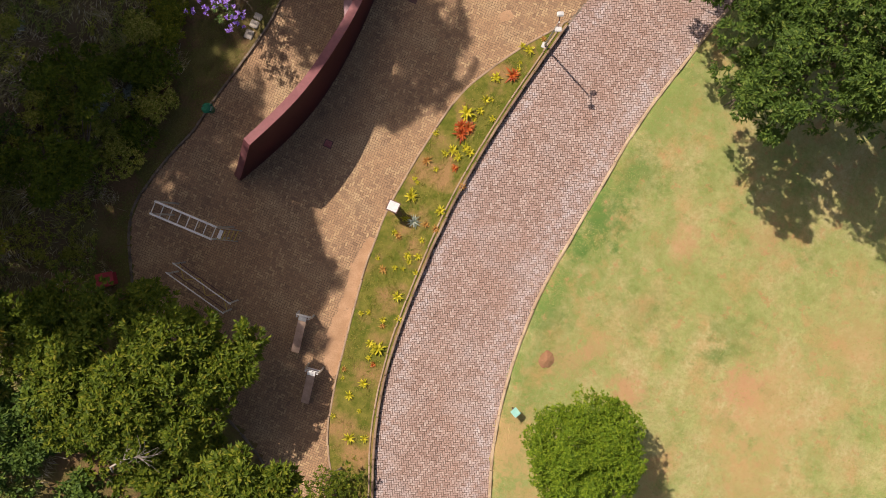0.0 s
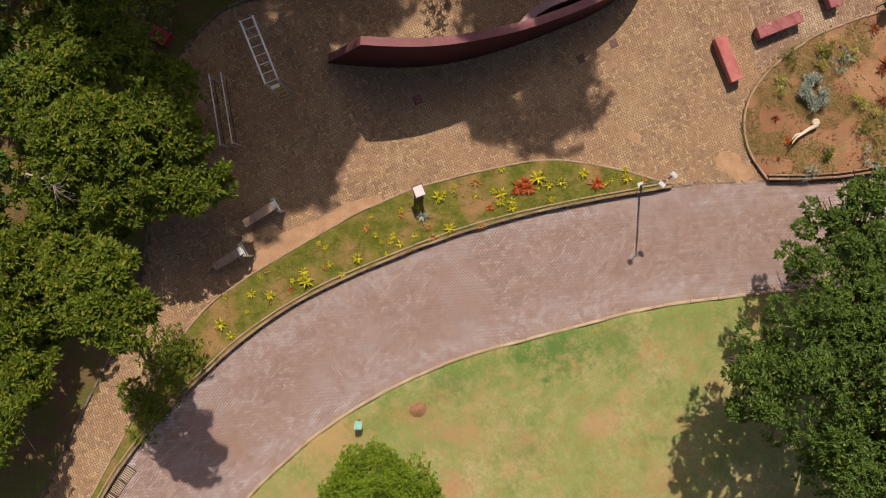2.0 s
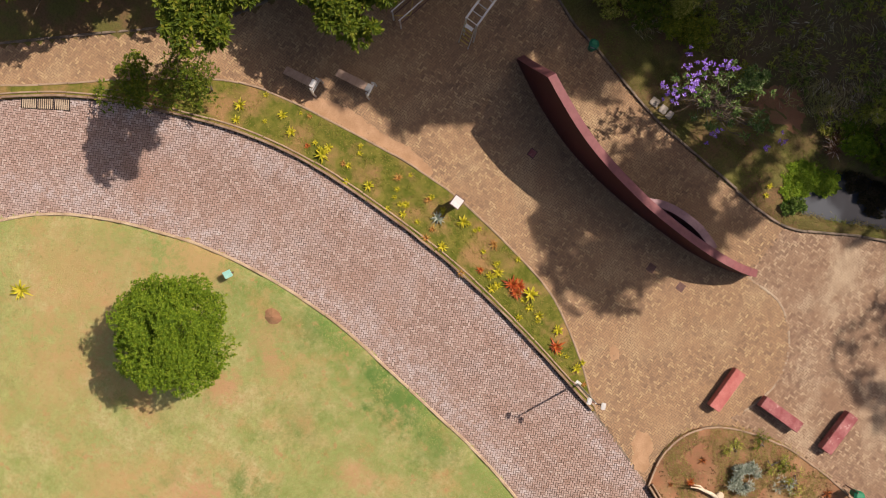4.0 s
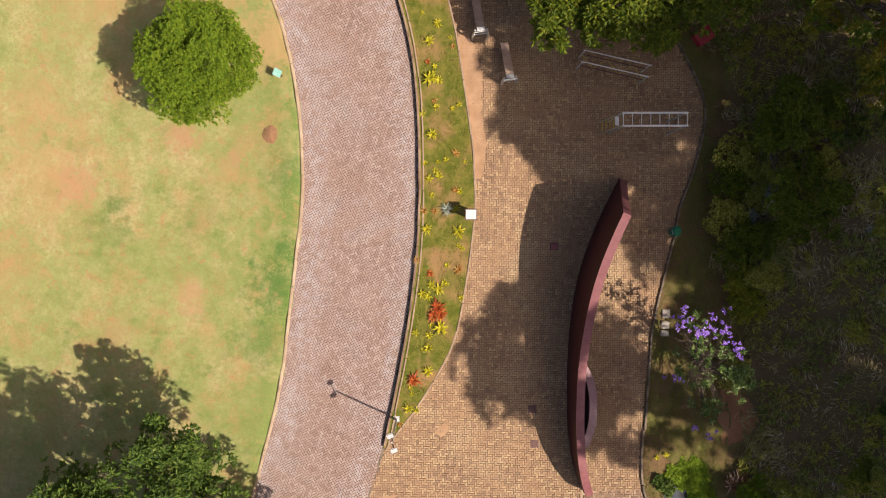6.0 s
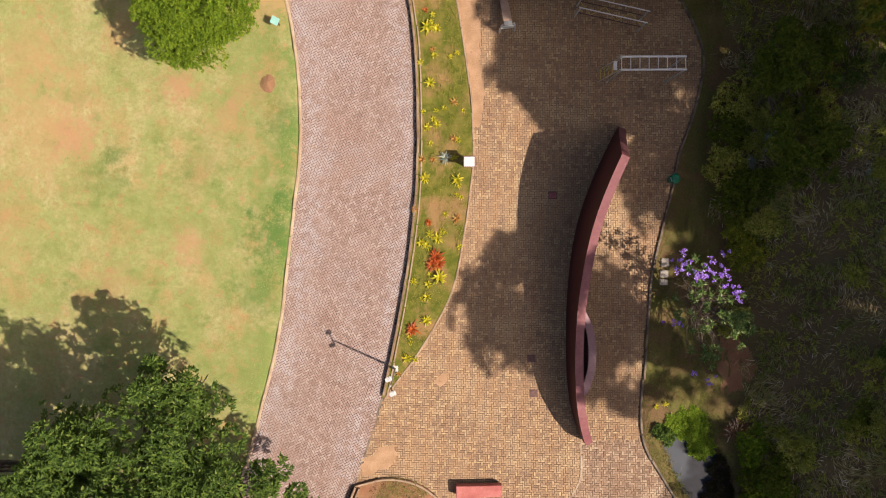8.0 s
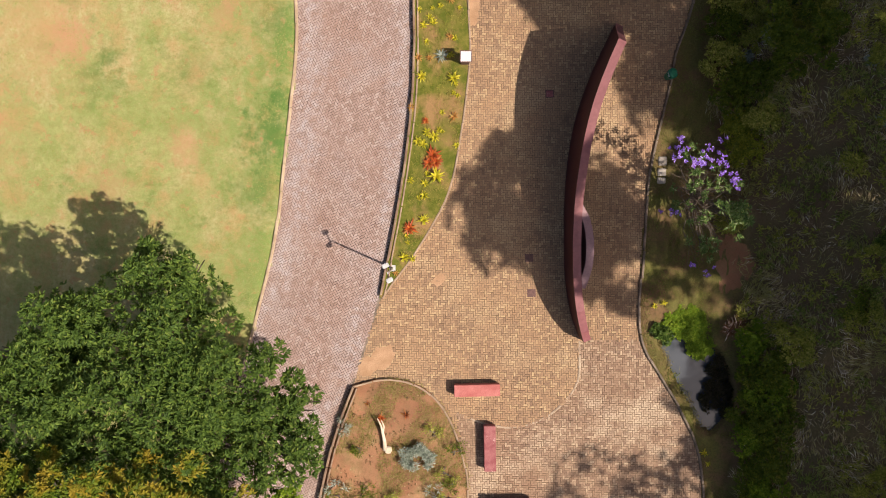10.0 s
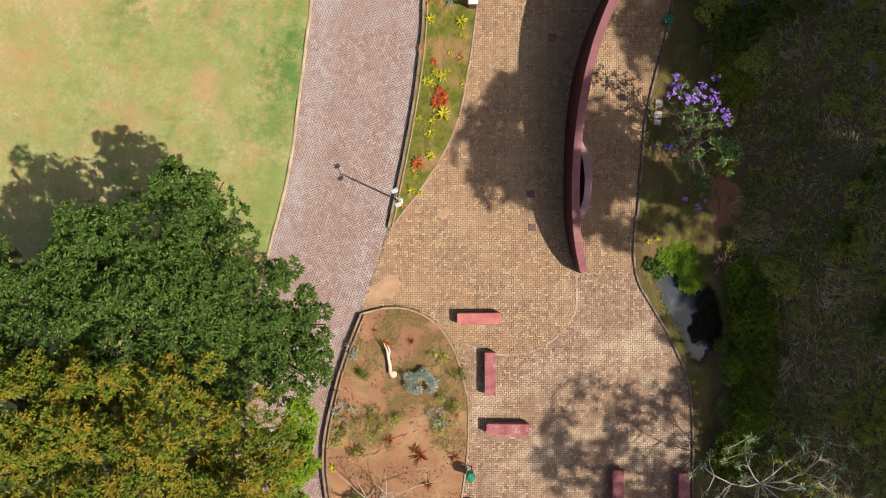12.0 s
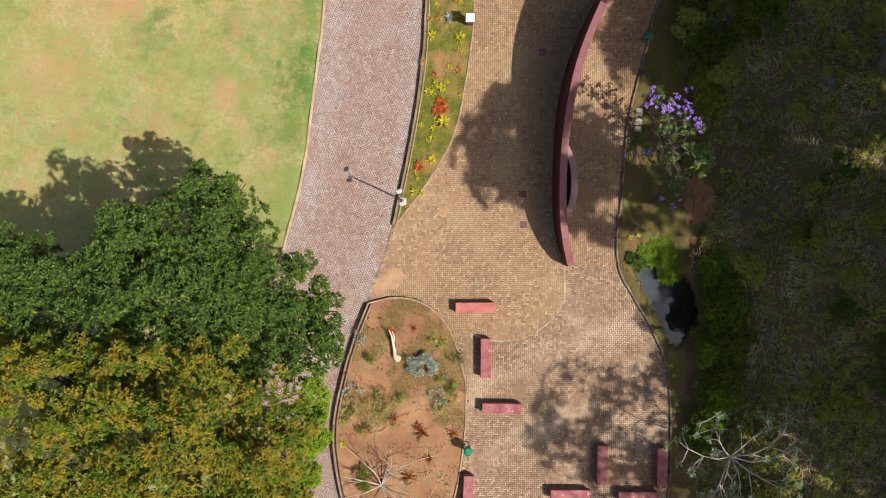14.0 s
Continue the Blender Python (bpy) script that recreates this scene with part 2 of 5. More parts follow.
green = gm.mix(gm.level(rim, 0, 1, 0, 0.75), green, (0.10, 0.21, 0.04))
tan = gm.mix(gm.level(gm.noise(5, 4), 0.4, 0.6), (0.45, 0.35, 0.175), (0.51, 0.43, 0.23))
lawn = gm.mix(gm.level(gm.noise(0.55, 8, 0.72), 0.47, 0.64, 0, 0.8), green, tan)
lawn = gm.mix(gm.level(gm.noise(0.75, 6, 0.7, (1, 1, 0.3)), 0.52, 0.66, 0, 0.65), lawn, (0.47, 0.25, 0.115))
lawn = gm.mix(gm.level(gm.noise(8, 6, 0.75), 0.46, 0.62, 0.0, 0.6), lawn, (0.24, 0.22, 0.075))
lawn = gm.mix(gm.level(gm.noise(2.6, 5, 0.7, (1, 1, 0.2)), 0.58, 0.66, 0, 0.6), lawn, (0.43, 0.20, 0.10))
lawn = gm.mix(gm.level(gm.noise(0.9, 6, 0.7, (0.8, 1, 0.7)), 0.57, 0.66, 0, 0.55), lawn, (0.11, 0.20, 0.045))
lawn = gm.mix(gm.level(gm.noise(0.28, 7, 0.68, (1, 0.8, 0.2)), 0.54, 0.70, 0, 0.6), lawn, (0.47, 0.30, 0.14))
lawn = gm.mix(gm.level(blade, 0.44, 0.70, 0.0, 0.5), lawn, (0.19, 0.175, 0.055))
lawn = gm.mix(gm.level(gm.noise(70, 3, 0.6), 0.5, 0.75, 0.0, 0.5), lawn, (0.58, 0.50, 0.25))


def spot(m, x, y, r, ragged=0.75):
    """A ragged round patch, strongest at its middle."""
    d = m.node("ShaderNodeVectorMath", Vector=m.node("ShaderNodeCombineXYZ", X=sep.outputs[0], Y=sep.outputs[1]).outputs[0])
    d.operation = "DISTANCE"
    d.inputs[1].default_value = (x, y, 0)
    add = m.node("ShaderNodeMath")
    add.operation = "ADD"
    m.put(add.inputs[0], d.outputs["Value"]), m.put(add.inputs[1], m.level(m.noise(2.6, 9, 0.78), 0.33, 0.67, -r * ragged, r * ragged))
    return m.level(add.outputs[0], r * 1.1, r * 0.25)


OCHRE, PINKISH, DEEP = (0.44, 0.285, 0.135), (0.47, 0.245, 0.14), (0.075, 0.165, 0.035)
for px, py, pr, tone, most in ((-8.9, 10.2, 3.0, OCHRE, 0.6), (-5.6, 7.2, 1.5, OCHRE, 0.8), (-12.4, 9.0, 2.2, OCHRE, 0.5), (-14.0, 2.4, 2.4, OCHRE, 0.6), (-14.6, 5.2, 1.6, OCHRE, 0.5), (-16.5, -1.2, 2.0, OCHRE, 0.5),
                              (-9.0, 3.85, 0.75, PINKISH, 0.7), (-7.3, 2.75, 0.7, PINKISH, 0.45), (-8.75, -1.9, 0.8, PINKISH, 0.55), (-12.9, 2.1, 1.0, PINKISH, 0.6), (-6.6, 3.6, 0.8, PINKISH, 0.45), (-11.6, -3.4, 0.9, PINKISH, 0.4),
                              (-5.4, -1.6, 1.2, DEEP, 0.75), (-5.3, -0.2, 0.5, DEEP, 0.8), (-6.5, -0.72, 0.32, DEEP, 0.85), (-11.6, 1.3, 0.5, DEEP, 0.6), (-11.9, 0.4, 0.9, DEEP, 0.35), (-5.3, 2.6, 0.8, DEEP, 0.5), (-6.2, -3.6, 1.1, DEEP, 0.4), (-8.4, 0.8, 1.2, DEEP, 0.25)):
    lawn = gm.mix(gm.level(spot(gm, px, py, pr), 0, 1, 0, most), lawn, tone)
lawn = gm.mix(gm.level(gm.noise(6.5, 7, 0.8), 0.58, 0.68, 0, 0.6), lawn, (0.14, 0.165, 0.05))
lawn = gm.mix(gm.level(gm.noise(11, 6, 0.8, (1, 1, 0.3)), 0.60, 0.70, 0, 0.6), lawn, (0.54, 0.42, 0.25))
earth = gm.mix(gm.level(gm.noise(0.8, 6, 0.65), 0.42, 0.58), (0.15, 0.14, 0.042), (0.19, 0.115, 0.06))
earth = gm.mix(gm.level(sep.outputs[0], 10.4, 11.6, 0, 0.75), earth, (0.15, 0.11, 0.065))
earth = gm.mix(gm.level(gm.noise(14, 5, 0.7), 0.45, 0.65, 0, 0.6), earth, (0.085, 0.075, 0.03))
slant = gm.node("ShaderNodeVectorMath", Vector=gm.pos)
slant.operation = "DOT_PRODUCT"
slant.inputs[1].default_value = (1.0, 0.85, 0.0)
wild = gm.node("ShaderNodeMath")
wild.operation = "MAXIMUM"
gm.put(wild.inputs[0], gm.level(sep.outputs[0], 4.0, 6.0)), gm.put(wild.inputs[1], gm.level(slant.outputs["Value"], 8.2, 9.4))
M_GROUND = gm.done(gm.mix(wild.outputs[0], lawn, earth), blade, 0.8, 0.03)
im = Mat("patchy garden grass on soil", 0.95, 0.0, 0.1)
ib = im.noise(40, 4, 0.7)
ig = im.mix(im.level(im.noise(3.0, 5, 0.65), 0.38, 0.62), (0.095, 0.115, 0.015), (0.20, 0.18, 0.038))
ig = im.mix(im.level(im.noise(0.7, 5, 0.6), 0.48, 0.62), ig, (0.34, 0.20, 0.09))
M_ISLAND = im.done(im.mix(im.level(ib, 0.4, 0.7, 0, 0.5), ig, (0.07, 0.08, 0.02)), ib, 0.8, 0.03)


# ---- building helpers ----
from mathutils.geometry import tessellate_polygon


def rnd(seed):
    return np.random.RandomState(seed)


def link_mesh(name, verts, faces, mat, parent=None, label="", smooth=False):
    me = bpy.data.meshes.new(name)
    me.from_pydata([tuple(v) for v in verts], [], [tuple(f) for f in faces])
    me.materials.append(mat)
    if smooth:
        me.polygons.foreach_set("use_smooth", [True] * len(me.polygons))
    me.update()
    ob = new(name, me)
    ob.parent = parent
    if label:
        ob["label"] = label
    return ob


def part(name, bm, mat, parent=None, label="", smooth=False):
    me = bpy.data.meshes.new(name)
    bmesh.ops.recalc_face_normals(bm, faces=bm.faces)
    bm.to_mesh(me)
    bm.free()
    me.materials.append(mat)
    if smooth:
        me.polygons.foreach_set("use_smooth", [True] * len(me.polygons))
    ob = new(name, me)
    ob.parent = parent
    if label:
        ob["label"] = label
    return ob


def empty(name, m, label="", category="", group="", kind=""):
    ob = new(name)
    ob.empty_display_size = 0.1
    ob.matrix_world = m
    return tagged(ob, label, category, group, kind)


def box_bm(sx, sy, sz, at=(0, 0, 0), bevel=0.0, turn=None, bm=None):
    """A box whose base centre is at `at`."""
    own = bmesh.new()
    bmesh.ops.create_cube(own, size=1.0)
    for v in own.verts:
        v.co = Vector((v.co.x * sx, v.co.y * sy, (v.co.z + 0.5) * sz))
    if bevel:
        bmesh.ops.bevel(own, geom=own.edges[:], offset=bevel, segments=2, affect="EDGES")
    m = Matrix.Translation(at) @ (turn or Matrix())
    bmesh.ops.transform(own, matrix=m, verts=own.verts)
    if bm is None:
        return own
    tmp = bpy.data.meshes.new("tmp")
    own.to_mesh(tmp)
    own.free()
    bm.from_mesh(tmp)
    bpy.data.meshes.remove(tmp)
    return bm


def tube(points, radii, sides=8):
    """A tapered tube along points: verts, faces."""
    pts = [Vector(p) for p in points]
    verts, faces = [], []
    for i, p in enumerate(pts):
        d = (pts[min(i + 1, len(pts) - 1)] - pts[max(i - 1, 0)]).normalized()
        a = d.cross(Vector((0, 0, 1)) if abs(d.z) < 0.9 else Vector((1, 0, 0))).normalized()
        b = d.cross(a)
        r = radii[i] if isinstance(radii, (list, tuple)) else radii
        for k in range(sides):
            w = 2 * math.pi * k / sides
            verts.append(p + a * (r * math.cos(w)) + b * (r * math.sin(w)))
    for i in range(len(pts) - 1):
        for k in range(sides):
            k2 = (k + 1) % sides
            faces.append((i * sides + k, i * sides + k2, (i + 1) * sides + k2, (i + 1) * sides + k))
    faces.append(tuple(range(sides)))
    faces.append(tuple(reversed(range((len(pts) - 1) * sides, len(pts) * sides))))
    return verts, faces


def tubes(lines, sides=6):
    verts, faces = [], []
    for points, radii in lines:
        v, f = tube(points, radii, sides)
        n = len(verts)
        verts += v
        faces += [tuple(i + n for i in q) for q in f]
    return verts, faces


def glide(points, step=0.25):
    """A smooth curve through plan points, at even steps."""
    p = np.array(points, float)
    p = np.vstack([2 * p[0] - p[1], p, 2 * p[-1] - p[-2]])
    out = []
    for i in range(1, len(p) - 2):
        for u in np.linspace(0, 1, 24, endpoint=False):
            a, b, c, d = p[i - 1], p[i], p[i + 1], p[i + 2]
            out.append(0.5 * (2 * b + (c - a) * u + (2 * a - 5 * b + 4 * c - d) * u * u + (3 * b - a - 3 * c + d) * u ** 3))
    out = np.array(out + [p[-2]])
    s = np.concatenate([[0], np.cumsum(np.linalg.norm(np.diff(out, axis=0), axis=1))])
    at = np.linspace(0, s[-1], max(2, int(s[-1] / step) + 1))
    return np.stack([np.interp(at, s, out[:, k]) for k in range(out.shape[1])], 1)


def side(curve, off):
    """The curve moved to its left by off."""
    d = np.gradient(curve, axis=0)
    d /= np.linalg.norm(d, axis=1)[:, None]
    return curve + off * np.stack([-d[:, 1], d[:, 0]], 1)


def inside(x, y, poly):
    x, y = np.asarray(x, float), np.asarray(y, float)
    hit = np.zeros(x.shape, bool)
    j = len(poly) - 1
    for i in range(len(poly)):
        (xi, yi), (xj, yj) = poly[i], poly[j]
        cross = (yi > y) != (yj > y)
        with np.errstate(divide="ignore", invalid="ignore"):
            hit ^= cross & (x < (xj - xi) * (y - yi) / (yj - yi + 1e-12) + xi)
        j = i
    return hit


def tri(bm, f):
    """Triangulate one large bent outline by clipping ears."""
    vs = list(f.verts)
    for t in tessellate_polygon([[v.co for v in vs]]):
        try:
            bm.faces.new([vs[i] for i in t])
        except ValueError:
            pass
    bm.faces.remove(f)


def flat(name, poly, z, mat, **tags):
    bm = bmesh.new()
    f = bm.faces.new([bm.verts.new((x, y, z)) for x, y in poly])
    tri(bm, f)
    return tagged(part(name, bm, mat), **tags)


# ---- plan: the lines of the place, in metres ----
LAWN_EDGE = glide([(-16.0, 21.5), (-12.2, 17.2), (-9.4, 14.3), (-7.6, 12.5), (-6.5, 10.7), (-5.6, 8.5), (-5.1, 6.8), (-4.76, 4.8), (-4.62, 2.7), (-4.68, 1.1), (-4.93, -1.0), (-5.2, -3.3), (-5.5, -5.4),
                   (-5.95, -7.2), (-6.5, -9.3), (-7.2, -11.6), (-7.7, -14.0), (-7.9, -17.0), (-7.8, -21), (-7.5, -26)])
ROAD_EDGE = glide([(-11.5, 23.5), (-7.6, 18.8), (-4.5, 15.2), (-3.0, 12.9), (-1.75, 10.1), (-1.15, 8.4), (-0.72, 6.4), (-0.52, 4.1), (-0.50, 1.4), (-0.64, -0.9), (-1.0, -3.5), (-1.4, -5.6), (-1.75, -7.3)])
ISLAND_EAST = glide([(-9.6, 23.6), (-6.5, 18.7), (-4.35, 15.65), (-2.1, 12.95), (-0.3, 10.55), (0.33, 9.3), (0.68, 8.1), (1.03, 6.13), (1.38, 3.72), (1.5, 2.1), (1.5, 1.09), (1.34, -0.33), (1.1, -1.95),
                     (0.73, -3.58), (0.12, -4.8), (-0.59, -5.93), (-1.3, -6.85), (-1.68, -7.4)])
PLAZA_EAST = glide([(-7.2, 21.4), (-5.0, 18.7), (-2.8, 16.3), (-1.5, 14.85), (0.0, 13.2), (2.1, 11.2), (4.6, 9.9), (6.9, 8.8), (8.45, 7.6), (9.15, 6.5), (9.68, 5.3), (9.75, 4.3), (9.4, 2.7), (8.87, 1.2), (8.67, 0.08),
                    (8.31, -1.34), (7.98, -2.9), (7.84, -4.41), (7.69, -6.4), (7.58, -8.1), (7.75, -9.25), (8.42, -10.45), (9.05, -11.5), (9.6, -12.7), (9.88, -14.1), (9.95, -16.7), (9.88, -18.7), (9.5, -22), (9.0, -26)])
BED_WEST = glide([(-2.75, -10.55), (-3.42, -12.3), (-3.9, -14.2), (-4.15, -15.6), (-4.12, -16.8), (-3.75, -18.8), (-3.0, -21.0), (-1.8, -22.4)])
BED_EAST = glide([(-2.75, -10.55), (-1.82, -10.33), (-0.88, -10.37), (-0.05, -10.76), (0.66, -11.58), (1.15, -12.76), (1.4, -13.94), (1.42, -15.36), (1.31, -16.79), (0.97, -18.74), (0.2, -20.8), (-0.8, -22.0), (-1.8, -22.4)])
ARC = glide([(5.45, -9.0), (5.37, -10.5), (4.55, -11.55), (3.38, -12.1), (2.2, -12.04), (1.0, -11.62)])
POND = [tuple(p) for p in glide([(8.45, -9.25), (8.7, -8.8), (9.5, -8.6), (10.35, -9.3), (10.95, -10.36), (10.92, -11.5), (10.35, -12.28), (9.85, -12.15), (9.5, -11.4), (8.86, -10.2), (8.45, -9.25)], 0.3)[:-1]]
ROAD_POLY = [tuple(p) for p in LAWN_EDGE] + [(-4.2, -26), (-4.2, -21)] + [tuple(p) for p in BED_WEST[::-1]] + [tuple(p) for p in ROAD_EDGE[::-1]]
ISLAND_POLY = [tuple(p) for p in ROAD_EDGE] + [tuple(p) for p in ISLAND_EAST[::-1]]
PLAZA_POLY = [tuple(p) for p in ISLAND_EAST] + [tuple(p) for p in BED_EAST] + [(-4.2, -21), (-4.2, -26)] + [tuple(p) for p in PLAZA_EAST[::-1]]
BED_POLY = [tuple(p) for p in BED_WEST] + [tuple(p) for p in BED_EAST[::-1]]
TERRACE_POLY = [tuple(p) for p in ARC] + [(1.2, -13), (1.4, -14), (1.42, -15.4), (1.3, -16.8), (0.9, -18.8), (-4.2, -22), (-4.2, -26), (14, -26), (14, -9), (7.7, -9)]


def smoothstep(a, b, v):
    u = np.clip((v - a) / (b - a), 0, 1)
    return u * u * (3 - 2 * u)


def edge_x(y):
    """The eastern rim of the paving at y."""
    return np.interp(y, PLAZA_EAST[::-1, 1], PLAZA_EAST[::-1, 0])


def scrub_from(y):
    """How far from the paving the scrub of the bank begins."""
    return np.interp(y, [-20, -16, -13.5, -12, -10, -7.7, -5.3, -3.5, -1.7, -0.6, 2.5, 6], [1.2, 1.2, 1.6, 2.0, 3.2, 3.3, 3.9, 3.6, 2.6, 1.9, 1.2, 1.0])


def land(x, y):
    """The height of the bare ground: a lawn that falls away to the west, a bank that rises to the east."""
    x, y = np.asarray(x, float), np.asarray(y, float)
    lawn_x = np.interp(y, LAWN_EDGE[::-1, 1], LAWN_EDGE[::-1, 0])
    z = 0.03 - 0.10 * np.clip(lawn_x - 0.3 - x, 0, 14)
    d = x - edge_x(y)
    s0 = scrub_from(y)
    rise = 2.6 * smoothstep(s0, s0 + 4.4, d) + 3.2 * smoothstep(5, 16, d) + 3 * smoothstep(14, 40, d)
    z = z + rise * smoothstep(24, 14, y) + 0.4 * smoothstep(s0 - 1.6, s0 + 1, d) * smoothstep(24, 14, y)
    paved = inside(x, y, ROAD_POLY) | inside(x, y, PLAZA_POLY) | inside(x, y, ISLAND_POLY) | inside(x, y, BED_POLY) | inside(x, y, [(-1.3, -6.8), (-2.1, -6.8), (-3.1, -10.9), (-2.3, -10.9)])
    z = np.where(paved, -0.07, z)
    px, py = np.array(POND).T
    away = np.min(np.hypot(x[..., None] - px, y[..., None] - py), -1) if x.size < 60 else np.where(np.hypot(x - 9.8, y + 10.5) < 4, np.min(np.stack([np.hypot(x - a, y - b) for a, b in zip(px, py)]), 0), 9.0)
    away = np.where(inside(x, y, POND), -away, away)
    return z - 0.75 * smoothstep(0.14, -0.3, away)



# ---- the ground: one sheet, fine near the park and coarse to the horizon ----
def ground_sheet():
    near_x = np.concatenate([np.arange(-24, 8, 0.3), np.arange(8, 11.6, 0.12), np.arange(11.6, 26.01, 0.3)])
    near_y = np.concatenate([np.arange(-30, -13, 0.3), np.arange(-13, -8, 0.12), np.arange(-8, 26.01, 0.3)])
    far = np.array([2, 5, 10, 20, 40, 90, 200, 500, 1200.0])
    xs = np.concatenate([near_x[0] - far[::-1], near_x, near_x[-1] + far])
    ys = np.concatenate([near_y[0] - far[::-1], near_y, near_y[-1] + far])
    gx, gy = np.meshgrid(xs, ys)
    gz = land(gx, gy)
    r = rnd(5)
    soft = (gx > edge_x(gy) + 0.6) & (gx < 30)
    gz = gz + np.where(soft, r.normal(0, 0.04, gx.shape), 0)
    verts = np.stack([gx.ravel(), gy.ravel(), gz.ravel()], 1)
    w = len(xs)
    faces = [(j * w + i, j * w + i + 1, (j + 1) * w + i + 1, (j + 1) * w + i) for j in range(len(ys) - 1) for i in range(w - 1)]
    ob = link_mesh("ground", verts, faces, M_GROUND, smooth=True)
    return tagged(ob, "patchy green and straw lawn with bare earth bank", "ground", kind="structure")


ground_sheet()
road = flat("road", ROAD_POLY, -0.018, M_BED_ROAD, label="curving road of pinkish herringbone concrete pavers", category="road", kind="structure")
plaza = flat("plaza_floor", PLAZA_POLY, -0.015, M_BED, label="plaza of tan herringbone concrete pavers with sandy joints", category="pavement", kind="structure")


def raised_bed(name, poly, z, mat, label):
    """Filled soil with an uneven top inside its kerbs."""
    bm = bmesh.new()
    rim = [bm.verts.new((x, y, z)) for x, y in poly]
    low = [bm.verts.new((x, y, -0.06)) for x, y in poly]
    f = bm.faces.new(rim)
    for i in range(len(rim)):
        j = (i + 1) % len(rim)
        bm.faces.new((rim[i], low[i], low[j], rim[j]))
    tri(bm, f)
    return tagged(part(name, bm, mat), label, "flower bed", kind="structure")


raised_bed("island_soil", ISLAND_POLY, 0.14, M_ISLAND, "grassy planting island between road and plaza")
raised_bed("bed_soil", BED_POLY, 0.10, M_SOIL, "bare reddish soil of the planting bed")


def kerb(name, curve, off, width, height, z0, mat, label, stone=0.8, gap=0.012):
    """A row of kerb stones along a curve; each stone is a piece."""
    top = tagged(new(name), label, "kerb", kind="structure")
    n = max(1, int(round(stone / 0.25)))
    r = rnd(len(curve))
    a, b = side(curve, off - width / 2), side(curve, off + width / 2)
    for i in range(0, len(curve) - 1, n):
        j = min(i + n, len(curve) - 1)
        va, vb = a[i:j + 1].copy(), b[i:j + 1].copy()
        for v in (va, vb):
            d0, d1 = v[1] - v[0], v[-1] - v[-2]
            v[0] += d0 / np.linalg.norm(d0) * gap
            v[-1] -= d1 / np.linalg.norm(d1) * gap
        h = z0 + height + r.uniform(-0.012, 0.012)
        sh = r.normal(0, 0.008, 2)
        e = min(0.018, width * 0.2)
        verts, faces, k = [], [], len(va)
        for (p, q) in zip(va, vb):
            w = (q - p) / np.linalg.norm(q - p)
            p, q = p + sh, q + sh
            for xy, z in ((p, z0 - 0.08), (p, h - e), (p + w * e, h), (q - w * e, h), (q, h - e), (q, z0 - 0.08)):
                verts.append((xy[0], xy[1], z))
        for s in range(k - 1):
            for c in range(5):
                faces.append((s * 6 + c, s * 6 + c + 1, (s + 1) * 6 + c + 1, (s + 1) * 6 + c))
        faces.append(tuple(range(5, -1, -1)))
        faces.append(tuple(range((k - 1) * 6, k * 6)))
        bm = bmesh.new()
        vs = [bm.verts.new(v) for v in verts]
        for fc in faces:
            bm.faces.new([vs[t] for t in fc])
        part("kerb_stone", bm, mat, top)
    return top


kerb("kerb_lawn", LAWN_EDGE[4:], 0.0, 0.105, 0.06, 0.0, M_KERB_PALE, "low pale concrete kerb along the lawn", 0.9)
kerb("kerb_island_road", ROAD_EDGE, 0.05, 0.085, 0.20, 0.0, M_KERB_BROWN, "raised weathered concrete kerb of the planting island", 0.75)
kerb("kerb_island_inner", ROAD_EDGE, 0.19, 0.06, 0.18, 0.0, M_KERB, "thin inner kerb of the planting island", 1.0)
kerb("kerb_island_plaza", ISLAND_EAST, 0.04, 0.07, 0.16, 0.0, M_KERB, "thin concrete edging beside the plaza", 1.0)
kerb("kerb_plaza", PLAZA_EAST, 0.03, 0.085, 0.09, 0.0, M_KERB_DARK, "lichen-darkened concrete edging of the plaza", 1.0)
kerb("kerb_bed_road", BED_WEST, 0.05, 0.085, 0.26, 0.0, M_KERB_BROWN, "high dark concrete kerb of the planting bed", 0.8)
kerb("kerb_bed_inner", BED_WEST, 0.19, 0.06, 0.22, 0.0, M_KERB_BROWN, "thin inner kerb of the planting bed", 0.8)
kerb("kerb_bed_plaza", BED_EAST, -0.04, 0.07, 0.15, 0.0, M_KERB, "thin concrete edging of the planting bed", 0.8)
kerb("paving_arc", ARC, 0.0, 0.09, 0.004, 0.0, M_MORTAR, "pale cement arc let into the paving", 0.5)
kerb("paving_joint", glide([(-1.75, -7.4), (-2.2, -8.9), (-2.75, -10.5)]), 0.0, 0.10, 0.004, 0.0, M_KERB_DARK, "flush dark joint between road and plaza", 0.75)


# ---- the dark red curved wall sculpture ----
WALL_LINE = glide([(6.72, 2.30), (6.20, 1.27), (5.74, 0.22), (5.34, -0.95), (5.08, -2.2), (4.93, -3.65), (4.89, -5.2), (4.92, -6.65), (5.06, -7.7), (5.28, -8.5), (5.47, -8.95)], 0.2)
WALL_TOP = [(-9.0, 0.8), (-8.85, 0.9), (-8.6, 1.2), (-7.8, 1.65), (-6.7, 1.95), (-5.4, 2.05), (-4.3, 2.25), (-3.0, 2.7), (-1.9, 3.0), (-0.7, 3.3), (0.3, 3.5), (0.95, 3.58), (1.05, 3.55), (2.25, 0.35), (2.4, 0.3)]


